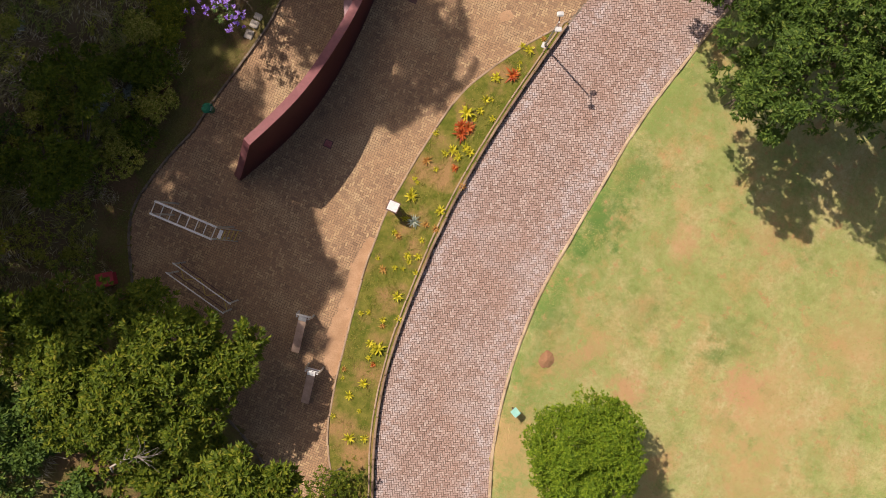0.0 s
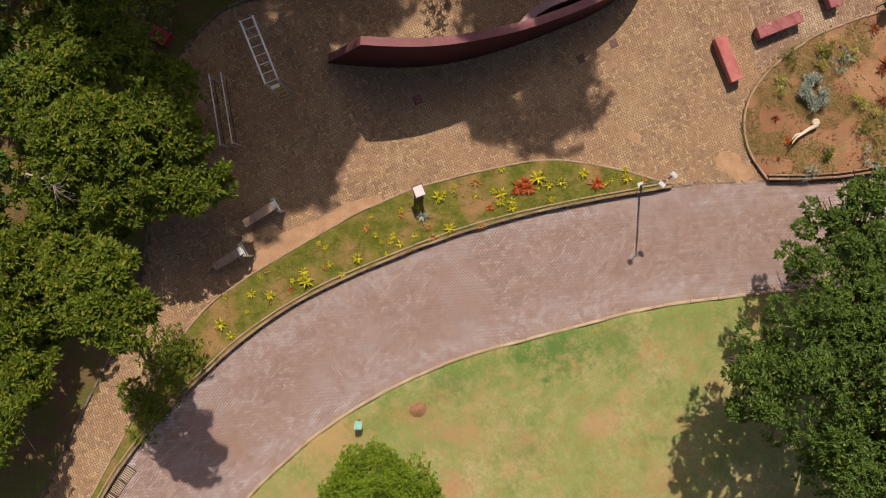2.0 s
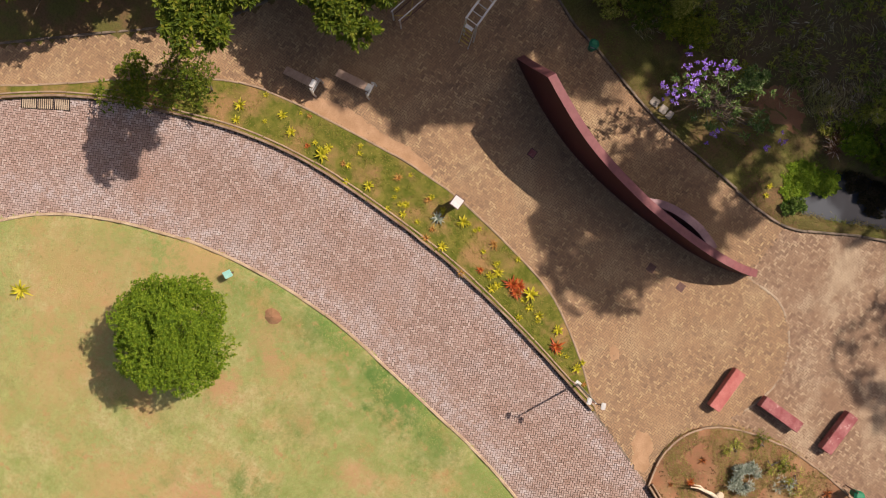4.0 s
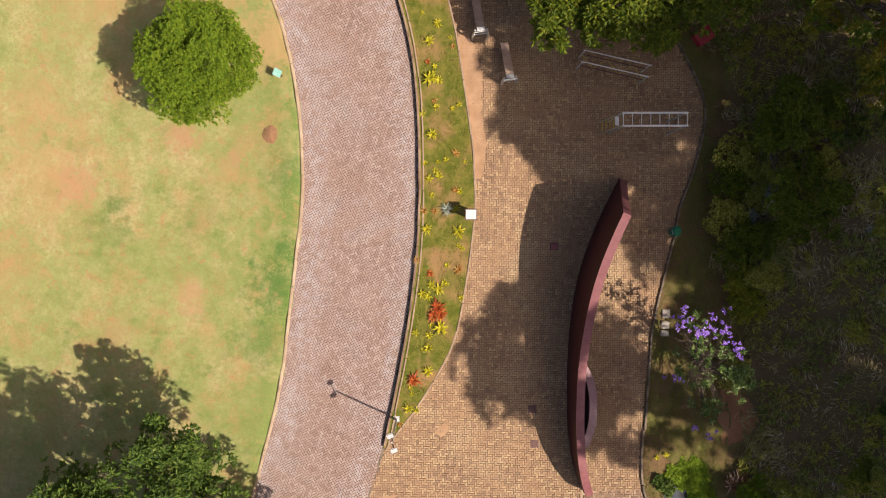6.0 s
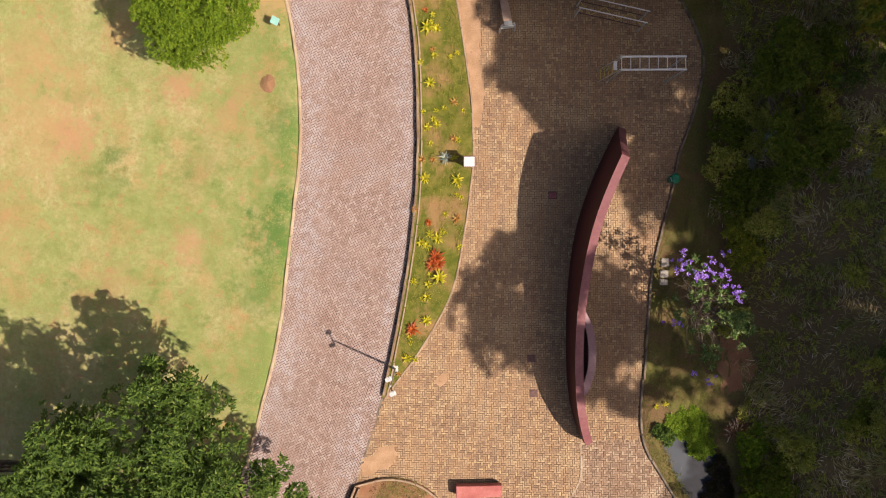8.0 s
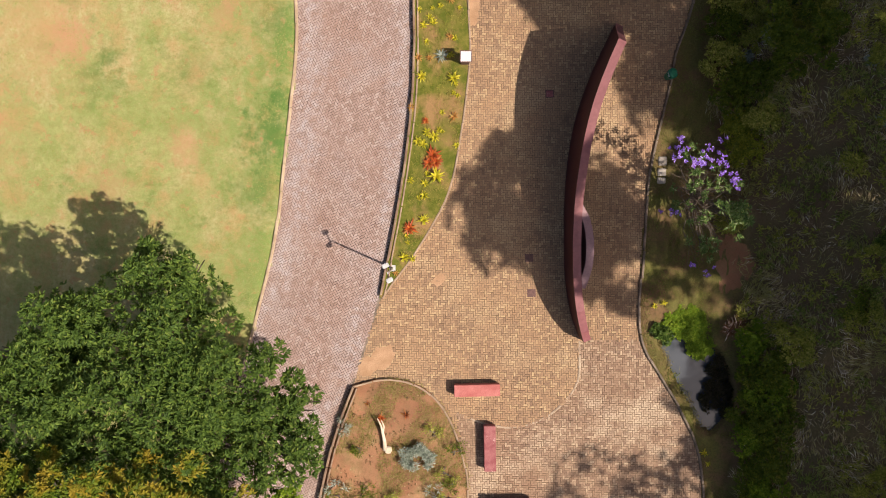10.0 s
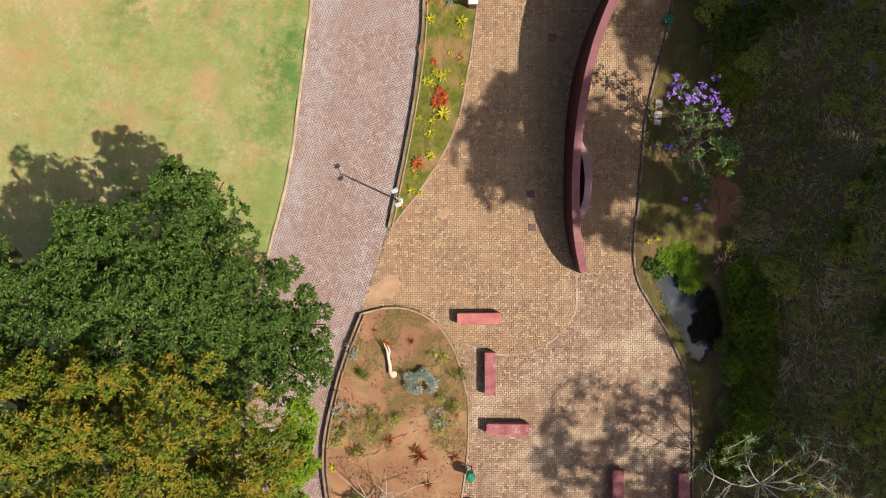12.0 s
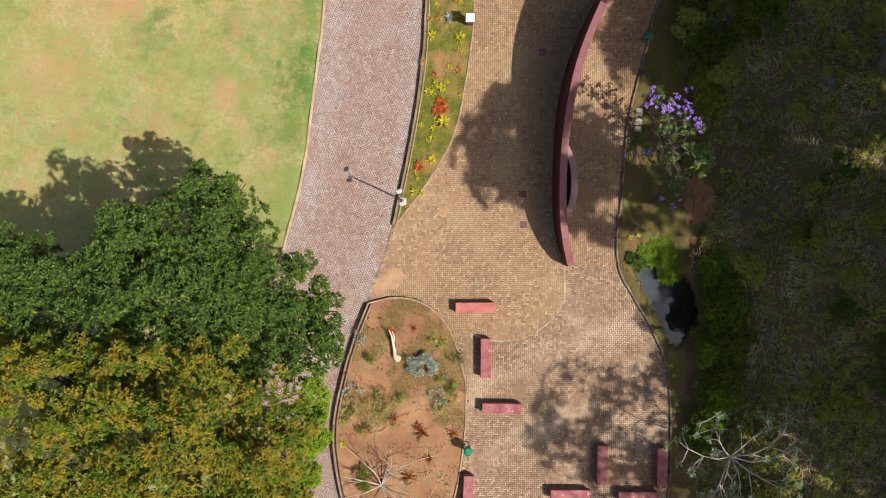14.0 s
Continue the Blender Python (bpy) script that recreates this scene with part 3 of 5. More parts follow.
def curved_wall(curve, thick, tops, mat, cap, parent):
    """A wall that follows the curve, its left face on it, with a top of changing height."""
    out = side(curve, thick)
    bm, bc = bmesh.new(), bmesh.new()
    rows, caps = [], []
    for (a, b, h) in zip(curve, out, tops):
        rows.append([bm.verts.new((a[0], a[1], -0.06)), bm.verts.new((a[0], a[1], h)), bm.verts.new((b[0], b[1], h)), bm.verts.new((b[0], b[1], -0.06))])
        o = (b - a) / np.linalg.norm(b - a) * 0.012
        a, b = a - o, b + o
        caps.append([bc.verts.new((a[0], a[1], h - 0.015)), bc.verts.new((a[0], a[1], h + 0.025)), bc.verts.new((b[0], b[1], h + 0.025)), bc.verts.new((b[0], b[1], h - 0.015))])
    for m, rs in ((bm, rows), (bc, caps)):
        for r0, r1 in zip(rs, rs[1:]):
            for k in range(4):
                m.faces.new((r0[k], r1[k], r1[(k + 1) % 4], r0[(k + 1) % 4]))
        m.faces.new(rs[0])
        m.faces.new(rs[-1][::-1])
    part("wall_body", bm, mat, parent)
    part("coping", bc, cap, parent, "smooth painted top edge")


sculpture = empty("wall_sculpture", pose(5.2, -4, 0), "tall curved dark red painted wall sculpture standing on the plaza", "sculpture")
sculpture.matrix_world = Matrix()
# the coping's paler colour stands for sun on the same red paint
curved_wall(WALL_LINE, 0.25, [float(np.interp(p[1], [w[0] for w in WALL_TOP], [w[1] for w in WALL_TOP])) for p in WALL_LINE], M_PAINT_SHADED, M_PAINT_LIT, sculpture)
crescent = empty("crescent_wall", Matrix(), "curved rose-painted concrete arc attached to the red wall", "sculpture")
CRES = glide([(5.18, -3.9), (5.36, -4.25), (5.56, -4.68), (5.67, -5.35), (5.65, -6.1), (5.52, -6.62), (5.42, -6.9), (5.36, -7.02)], 0.12)
curved_wall(side(CRES, -0.24), 0.24, [1.5] * len(CRES), M_ROSE, M_ROSE, crescent)


def sand_drift(poly, seed):
    """A thin spill of sand over the paving, with an uneven rim."""
    r = rnd(seed)
    pts = glide(poly + [poly[0]], 0.12)[:-1]
    pts = pts + r.normal(0, 0.045, pts.shape)
    bm = bmesh.new()
    f = bm.faces.new([bm.verts.new((x, y, 0.005)) for x, y in pts])
    tri(bm, f)
    tagged(part("sand_drift", bm, M_SAND), "thin drift of pinkish sand over the pavers", "sand", kind="stuff")


sand_drift([(1.45, 2.4), (1.75, 2.5), (1.95, 3.6), (1.8, 4.6), (1.75, 6.2), (1.3, 7.4), (0.95, 7.3), (1.1, 6.1), (1.35, 4.4)], 1)
sand_drift([(-1.9, -9.3), (-1.5, -9.1), (-1.2, -9.5), (-1.5, -9.9), (-1.9, -10.1), (-2.4, -10.25), (-2.5, -9.8)], 2)
sand_drift([(0.2, -6.6), (0.5, -6.5), (0.65, -6.75), (0.4, -6.95), (0.15, -6.85)], 3)


# ---- foliage helpers ----
def leaf_cloud(at, way, length, width, seed, droop=0.25):
    """Folded leaves from base points along directions: verts, faces (one quad a leaf)."""
    r = rnd(seed)
    n = len(at)
    way = way / np.linalg.norm(way, axis=1)[:, None]
    up = np.array([0, 0, 1.0]) + r.normal(0, 0.35, (n, 3))
    cross = np.cross(way, up)
    cross /= np.linalg.norm(cross, axis=1)[:, None] + 1e-9
    lift = np.cross(cross, way)
    L = (length * r.uniform(0.65, 1.2, n))[:, None]
    W = (width * r.uniform(0.7, 1.2, n))[:, None]
    mid = at + way * L * 0.5 - lift * W * 0.15
    tip = at + way * L - np.array([0, 0, 1.0]) * L * droop
    verts = np.stack([at, mid + cross * W * 0.5, tip, mid - cross * W * 0.5], 1).reshape(-1, 3)
    return verts, np.arange(4 * n).reshape(-1, 4)


def quads(name, verts, faces, mat, parent=None, label="", smooth=False):
    """A mesh from arrays of quads, made fast."""
    verts, faces = np.asarray(verts, float), np.asarray(faces)
    me = bpy.data.meshes.new(name)
    me.vertices.add(len(verts))
    me.vertices.foreach_set("co", verts.ravel())
    me.loops.add(faces.size)
    me.loops.foreach_set("vertex_index", faces.ravel())
    me.polygons.add(len(faces))
    me.polygons.foreach_set("loop_start", np.arange(0, faces.size, faces.shape[1]))
    me.polygons.foreach_set("use_smooth", [False] * len(faces))
    me.materials.append(mat)
    me.update(calc_edges=True)
    ob = new(name, me)
    ob.parent = parent
    if label:
        ob["label"] = label
    return ob


def rosettes(at, out, leaves, length, width, seed, spread=1.0, droop=0.25):
    """Rosettes of leaves at points, round the directions `out`."""
    r = rnd(seed)
    n = len(at)
    a, o = np.repeat(at, leaves, 0), np.repeat(out, leaves, 0)
    o = o / (np.linalg.norm(o, axis=1)[:, None] + 1e-9)
    w = r.normal(0, 1, o.shape)
    w -= (w * o).sum(1)[:, None] * o
    w /= np.linalg.norm(w, axis=1)[:, None]
    tilt = r.uniform(0.35, 1.0, len(a))[:, None] * spread
    way = o * np.cos(tilt * 1.35) + w * np.sin(tilt * 1.35)
    return leaf_cloud(a + r.normal(0, 0.02, a.shape), way, length, width, seed + 1, droop)


def crown_points(centre, radii, lobes, per_lobe, seed, lobe_size=0.27, low=-0.35, jag=0.0):
    """Points and outward ways on an uneven crown built of many small domes."""
    r = rnd(seed)
    c, rad = np.array(centre, float), np.array(radii, float)
    pts, ways = [], []
    for _ in range(int(lobes * 0.62)):
        u = r.normal(0, 1, 3)
        u /= np.linalg.norm(u)
        if u[2] < low:
            u[2] = -u[2] * 0.6
        lc = c + u * rad * r.uniform(0.5, 1.04)
        if jag:
            lc[2] += r.normal(0, jag)
        lr = rad.min() * lobe_size * r.uniform(0.6, 1.25)
        d = r.normal(0, 1, (per_lobe, 3))
        d /= np.linalg.norm(d, axis=1)[:, None]
        d[:, 2] = np.where(d[:, 2] < -0.3, -d[:, 2], d[:, 2])
        p = lc + d * lr * np.array([1, 1, 0.75]) * r.uniform(0.82, 1.1, (per_lobe, 1)) + r.normal(0, 0.03, (per_lobe, 3))
        pts.append(p)
        ways.append(d + u * 0.35 + np.array([0, 0, 0.35]))
    return np.vstack(pts), np.vstack(ways)


def limbs_for(base, fork, ends, r0, seed):
    """Trunk line and limb lines from a base over a fork to the crown."""
    r = rnd(seed)
    base, fork = np.array(base, float), np.array(fork, float)
    trunk = [base, base + (fork - base) * 0.35 + r.normal(0, 0.06, 3) * [1, 1, 0], base + (fork - base) * 0.7 + r.normal(0, 0.08, 3) * [1, 1, 0], fork]
    out = []
    for e in ends:
        m = fork + (np.array(e) - fork) * 0.5 + r.normal(0, 0.25, 3)
        out.append(([fork, m, e], [r0 * 0.55, r0 * 0.36, r0 * 0.10]))
        for _ in range(2):
            q = np.array(e) + r.normal(0, 0.4, 3)
            out.append(([m, (m + q) / 2 + r.normal(0, 0.1, 3), q], [r0 * 0.25, r0 * 0.15, r0 * 0.05]))
    return trunk, out


def tree(name, label, category, base, crowns, mat, leaf, seed, trunk_r=0.22, leaves=8, bark=M_BARK, spread=1.0, jag=0.0, lobe=0.27):
    """A tree at base. crowns: (centre, radii, lobes, points a lobe)."""
    top = empty(name, Matrix(), label, category)
    base = np.array(base, float)
    P, O = [], []
    ends = []
    r = rnd(seed)
    for k, (c, rad, lobes, per) in enumerate(crowns):
        p, o = crown_points(c, rad, lobes, per, seed * 17 + k, lobe, -0.35, jag)
        P.append(p), O.append(o)
        for _ in range(4):
            ends.append(np.array(c) + r.uniform(-0.55, 0.55, 3) * np.array(rad) * [1, 1, 0.3] - [0, 0, rad[2] * 0.25])
    P, O = np.vstack(P), np.vstack(O)
    fork = base * 0.6 + np.array(crowns[0][0]) * 0.4
    fork[2] = base[2] + (crowns[0][0][2] - base[2]) * 0.5
    trunk, lines = limbs_for(base, fork, ends, trunk_r, seed)
    v, f = tube(trunk, [trunk_r * 1.35, trunk_r, trunk_r * 0.85, trunk_r * 0.7], 10)
    link_mesh("trunk", v, f, bark, top, smooth=True)
    for k in range(0, len(lines), 3):
        v, f = tubes(lines[k:k + 3])
        link_mesh("limb", v, f, bark, top, smooth=True)
    v, f = rosettes(P, O, leaves, leaf[0], leaf[1], seed + 3, spread)
    quads("crown", v, f, mat, top)
    return top


def shrub(name, label, x, y, radii, mat, leaf, seed, lobes=9, per=26, z=None, leaves=6):
    """A low bush of leaf rosettes on short stems."""
    z = float(land(x, y)) if z is None else z
    top = empty(name, Matrix(), label, "shrub")
    c = (x, y, z + radii[2] * 0.75)
    p, o = crown_points(c, radii, lobes, per, seed, 0.5)
    p[:, 2] = np.maximum(p[:, 2], z + 0.03)
    v, f = rosettes(p, o, leaves, leaf[0], leaf[1], seed + 1)
    quads("foliage", v, f, mat, top)
    r = rnd(seed)
    lines = [([(x, y, z - 0.15), (x + r.normal(0, 0.1), y + r.normal(0, 0.1), z + radii[2] * 0.4), tuple(p[r.randint(len(p))])], [0.035, 0.025, 0.008]) for _ in range(6)]
    for line in lines[:3]:
        v, f = tube(*line, 5)
        link_mesh("stem", v, f, M_BARK, top)
    return top


# ---- the benches: red painted concrete slabs on plinths ----
def bench_kind(mat):
    top = empty("bench", Matrix(), "low red painted concrete slab bench on the plaza", "bench", "plaza benches")
    part("seat", box_bm(1.63, 0.42, 0.36, (0, 0, 0.09), 0.014), mat, top)
    part("plinth", box_bm(1.45, 0.28, 0.10, (0, 0, -0.005)), M_BED, top, "recessed dark base")
    return top


bench = bench_kind(M_BENCH)
bench.matrix_basis = pose(1.72, -10.70, 0, 0, 0, 0.8)
tagged(bench, "bright red painted concrete bench beside the planting bed")
worn = bench_kind(M_BENCH_WORN)
worn.matrix_basis = pose(2.17, -12.79, 0, 0, 0, 90.5)
tagged(worn, "dull red painted concrete bench with worn seat", group="plaza benches")
copy_thing(worn, pose(2.86, -14.87, 0, 0, 0, -0.4))["label"] = "red painted concrete bench with chipped faded seat"
for bx, by, ba in ((7.05, -17.2, 89), (5.75, -18.45, 0), (8.58, -18.52, 0), (1.5, -18.5, 88), (9.56, -17.3, 90)):
    copy_thing(worn, pose(bx, by, 0, 0, 0, ba))


# ---- outdoor exercise frames ----
def rod(name, points, radius, mat, parent, label="", sides=8):
    v, f = tube(points, radius, sides)
    return link_mesh(name, v, f, mat, parent, label, smooth=False)


def overhead_ladder():
    top = empty("overhead_ladder", pose(6.3, 4.13, 0, 0, 0, 0.3), "galvanised steel overhead exercise ladder on posts", "exercise frame")
    for y in (-0.215, 0.215):
        part("rail", box_bm(2.2, 0.065, 0.07, (1.08, y, 2.38), 0.012), M_STEEL, top)
        for x in (0.02, 2.14):
            rod("post", [(x, y, -0.03), (x, y, 2.40)], 0.035, M_STEEL, top)
    for k in range(8):
        rod("rung", [(0.02 + k * 0.303, -0.215, 2.415), (0.02 + k * 0.303, 0.215, 2.415)], 0.017, M_STEEL, top, sides=6)
    for k in range(5):
        rod("step", [(-0.02 - 0.05 * (5 - k), -0.19, 0.4 + k * 0.4), (-0.02 - 0.05 * (5 - k), 0.19, 0.4 + k * 0.4)], 0.016, M_YELLOW, top, "yellow painted step", 6)
    for y in (-0.2, 0.2):
        rod("step_rail", [(-0.30, y, -0.03), (-0.01, y, 2.36)], 0.022, M_STEEL, top)
    part("end_plate", box_bm(0.12, 0.30, 0.02, (-0.10, 0, 2.0), 0.004), M_WHITE, top, "white metal plate")
    return top


def parallel_bars():
    top = empty("parallel_bars", pose(5.16, 6.46, 0, 0, 0, -12.6), "steel parallel bars with yellow braces", "exercise frame")
    for y in (-0.20, 0.20):
        rod("bar", [(0, y, 1.25), (2.42, y, 1.25)], 0.022, M_WHITE, top)
        for x in (0.06, 2.36):
            rod("post", [(x, y, -0.03), (x, y, 1.25)], 0.03, M_STEEL, top)
    xs = [0.06 + 0.46 * k for k in range(6)]
    for k in range(5):
        a, b = (-0.2, 0.2) if k % 2 else (0.2, -0.2)
        rod("brace", [(xs[k], a, 0.62), (xs[k + 1], b, 0.62)], 0.014, M_YELLOW, top, "thin yellow brace", 6)
    for y in (-0.20, 0.20):
        rod("lower_bar", [(0.06, y, 0.62), (2.36, y, 0.62)], 0.018, M_IRON, top)
    return top


def situp_board(a, b, plate):
    """A sloping board from its low end a to its raised end b, which carries a foot plate."""
    a, b = Vector(a), Vector(b)
    d = b - a
    ang = math.degrees(math.atan2(d.y, d.x))
    n = math.hypot(d.x, d.y)
    top = empty("situp_board", pose(a.x, a.y, 0, 0, 0, ang), "sloping wooden sit-up board on steel legs", "exercise frame", "sit-up boards")
    slope = math.atan2(b.z - a.z, n)
    run = math.hypot(n, b.z - a.z)
    tilt = Matrix.Rotation(-slope, 4, "Y")
    part("board", box_bm(run, 0.29, 0.045, (n / 2, 0, (a.z + b.z) / 2), 0.012, tilt), M_BOARD, top)
    for y in (-0.125, 0.125):
        part("side_rail", box_bm(run, 0.04, 0.10, (n / 2, y, (a.z + b.z) / 2 - 0.11), 0.008, tilt), M_IRON, top, "dark rusted steel rail")
    for y in (-0.27, 0.27):
        rod("leg", [(n + 0.06, y, -0.03), (n + 0.02, y, b.z * 0.6), (n - 0.02, y * 0.75, b.z + 0.10)], 0.035, M_STEEL, top)
    rod("crossbar", [(n + 0.02, -0.27, b.z * 0.62), (n + 0.02, 0.27, b.z * 0.62)], 0.028, M_STEEL, top)
    rod("leg", [(0.05, 0, -0.03), (0.05, 0, a.z + 0.02)], 0.04, M_STEEL, top)
    part("foot_plate", box_bm(0.17, 0.28, 0.025, (n - 0.05, 0, b.z + 0.055), 0.006, tilt), plate, top, "metal end plate")
    rod("foot_bar", [(n + 0.05, -0.24, b.z + 0.10), (n + 0.05, 0.24, b.z + 0.10)], 0.022, M_STEEL, top)
    return top


M_BOARD = plain("sun-bleached pinkish wood", (0.40, 0.27, 0.20), (0.52, 0.37, 0.28), 5, 0.75)
overhead_ladder()
parallel_bars()
situp_board((2.56, 7.10, 0.25), (2.74, 5.78, 0.70), M_STEEL)
situp_board((1.54, 8.62, 0.25), (1.70, 7.36, 0.95), M_WHITE)


# ---- lamp post, signs, bins ----
def lamp_post(x, y):
    top = empty("lamp_post", pose(x, y, 0), "slim grey lamp post with two small floodlight heads", "street lamp")
    rod("pole", [(0, 0, 0.05), (0, 0, 2.2), (0, 0, 3.45)], [0.042, 0.034, 0.026], M_STEEL, top)
    part("base_plate", box_bm(0.22, 0.22, 0.03, (0, 0, 0.12), 0.005), M_STEEL, top)
    for hx, hy, ha in ((-0.06, 0.24, 24), (0.07, -0.22, 24)):
        rod("arm", [(0, 0, 3.40), (hx * 0.6, hy * 0.6, 3.48), (hx, hy, 3.52)], 0.02, M_IRON, top)
        head = part("lamp_head", box_bm(0.22, 0.15, 0.08, (hx, hy, 3.50), 0.02, Matrix.Rotation(radians(ha), 4, "Z")), M_STEEL, top, "grey metal floodlight housing")
        part("glass", box_bm(0.18, 0.12, 0.012, (hx, hy, 3.487), 0.003, Matrix.Rotation(radians(ha), 4, "Z")), M_WHITE, head)
    return top


lamp_post(-1.27, -6.33)


def panel_sign(name, x, y, z, size, tilt, turn, mat, label):
    top = empty(name, pose(x, y, 0, 0, 0, turn), label, "sign")
    base = 0.0
    for s in (-1, 1):
        rod("post", [(s * size[0] * 0.3, 0, base), (s * size[0] * 0.3, 0, z)], 0.025, M_IRON, top)
    pan = part("panel", box_bm(size[0], size[1], 0.035, (0, 0, z), 0.006, Matrix.Rotation(radians(tilt), 4, "X")), mat, top)
    return top


sign = panel_sign("garden_sign", 1.36, 1.02, 1.0, (0.42, 0.40), 14, 0, M_IRON, "square pale tilted information panel at the plaza edge")
part("face", box_bm(0.36, 0.34, 0.012, (0, -0.008, 1.028), 0.003, Matrix.Rotation(radians(14), 4, "X")), M_PANEL, sign, "faded pale printed face")
part("pedestal", box_bm(0.30, 0.24, 0.98, (0, 0, 0), 0.01), M_IRON, sign)
panel_sign("lawn_sign", -5.42, 5.98, 0.5, (0.29, 0.26), 14, -28, M_TEAL, "small pale teal panel on posts beside the clipped bush")


def bin_kind(x, y, turn):
    top = empty("litter_bin", pose(x, y, 0, 0, 0, turn), "green plastic litter bin on a post by the kerb", "bin", "litter bins")
    bm = bmesh.new()
    for rr, zz in ((0.13, 0.32), (0.165, 0.80), (0.175, 0.82), (0.15, 0.82), (0.12, 0.36)):
        ring = [bm.verts.new((rr * math.cos(k * math.pi / 10), rr * math.sin(k * math.pi / 10), zz)) for k in range(20)]
        if zz > 0.33 or rr < 0.125:
            for k in range(20):
                bm.faces.new((last[k], last[(k + 1) % 20], ring[(k + 1) % 20], ring[k]))
        else:
            bm.faces.new(ring[::-1])
        last = ring
    bm.faces.new(last)
    part("bucket", bm, M_GREEN, top)
    rod("post", [(0.19, 0, -0.05), (0.19, 0, 0.9)], 0.022, M_IRON, top)
    lid = bmesh.new()
    bmesh.ops.create_cone(lid, cap_ends=True, segments=20, radius1=0.18, radius2=0.10, depth=0.06, matrix=pose(0.06, 0.02, 0.88, 0, 16, 0))
    part("lid", lid, M_GREEN, top, "tilted green lid")
    part("liner", box_bm(0.16, 0.16, 0.02, (-0.03, 0, 0.74), 0.005), M_WHITE, top, "pale bag showing inside")
    return top


bin_kind(8.55, 0.42, 10)
copy_thing(bpy.data.objects["litter_bin"], pose(1.46, -16.58, 0, 0, 0, 70))

# a crimson box on the grass beyond the plaza
hutch = empty("crimson_box", pose(9.55, 7.3, float(land(9.55, 7.3)), 0, 0, 35), "crimson painted wooden box half under the trees", "box")
part("body", box_bm(0.55, 0.42, 0.42, (0, 0, -0.02), 0.012), M_CRIMSON, hutch)
part("lid", box_bm(0.62, 0.50, 0.04, (0, 0, 0.40), 0.01, Matrix.Rotation(radians(9), 4, "X")), M_CRIMSON, hutch)

# drain covers and steps
for dx, dy in ((3.64, -6.0), (4.40, -0.12), (3.72, -7.27)):
    dr = empty("drain_cover", pose(dx, dy, 0.0, 0, 0, 1), "small square rusty iron drain cover in the paving", "drain cover", "drain covers")
    part("frame", box_bm(0.30, 0.28, 0.012, (0, 0, -0.006), 0.003), M_IRON, dr)
    part("cover", box_bm(0.24, 0.22, 0.014, (0, 0, 0.001), 0.002), M_BENCH_WORN if dx > 4 else M_IRON, dr)
grate = empty("gully_grate", pose(-4.12, 14.28, 0, 0, 0, 123.5), "pale slatted gully grate set along the island kerb", "drain grate")
for k in range(3):
    # a solid black slab paints the shaded gaps between the slats
    fr = part("grate_frame", box_bm(0.56, 0.40, 0.03, (k * 0.58, 0, -0.012), 0.004), M_BLACK, grate)
    for s in range(7):
        part("slat", box_bm(0.045, 0.36, 0.02, (k * 0.58 - 0.22 + s * 0.073, 0, 0.012), 0.004), M_MORTAR, fr)
for k, (sx, sy) in enumerate(((8.45, -2.55), (8.42, -2.95), (8.4, -3.25))):
    st = part("stepping_stone", box_bm(0.30, 0.32 - 0.05 * k, 0.08, (sx, sy, float(land(sx, sy)) - 0.02), 0.02), M_ROCK)
    tagged(st, "pale square stepping stone in the grass", "stone", "stepping stones")


# ---- island and bed planting ----
def spots(poly, n, z, seed):
    r = rnd(seed)
    xs, ys = [p[0] for p in poly], [p[1] for p in poly]
    x, y = r.uniform(min(xs), max(xs), n), r.uniform(min(ys), max(ys), n)
    k = inside(x, y, poly)
    return np.stack([x[k], y[k], np.full(k.sum(), z)], 1)


inner_island = [tuple(p) for p in side(ROAD_EDGE, 0.35)] + [tuple(p) for p in side(ISLAND_EAST, -0.05)[::-1]]


def rosette_kind(name, label, mat, leaves, length, width, seed, group):
    top = empty(name, Matrix(), label, "plant", group)
    r = rnd(seed)
    bm_v, bm_f = [], []
    for k in range(leaves):
        a = 2.4 * k + r.normal(0, 0.15)
        tilt = 0.35 + 1.0 * (1 - k / leaves)
        L = length * r.uniform(0.75, 1.1)
        rad = np.array([math.cos(a), math.sin(a), 0])
        crs = np.array([-math.sin(a), math.cos(a), 0])
        n = len(bm_v)
        for u, w in ((0.0, 0.6), (0.35, 1.0), (0.7, 0.7)):
            c = rad * L * u * math.sin(tilt) + np.array([0, 0, 0.02 + L * u * math.cos(tilt) - 0.35 * L * u * u])
            bm_v += [c + crs * width * w * 0.5 + [0, 0, width * 0.15], c, c - crs * width * w * 0.5 + [0, 0, width * 0.15]]
        bm_v.append(rad * L * math.sin(tilt) + np.array([0, 0, 0.02 + L * math.cos(tilt) - 0.35 * L]))
        for s in range(2):
            for q in range(2):
                i = n + s * 3 + q
                bm_f.append((i, i + 1, i + 4, i + 3))
        bm_f += [(n + 6, n + 7, n + 9), (n + 7, n + 8, n + 9)]
    link_mesh("leaves", bm_v, bm_f, mat, top)
    return top


def scatter_plants(kind, places, z, seed, lo=0.65, hi=1.02):
    r = rnd(seed)
    for k, (px, py, s) in enumerate(places):
        m = pose(px, py, z, r.normal(0, 5), r.normal(0, 5), r.uniform(0, 360))
        s = s * r.uniform(lo, hi)
        ob = kind if k == 0 else copy_thing(kind, m)
        ob.matrix_basis = m @ Matrix.Diagonal((s, s, s, 1))


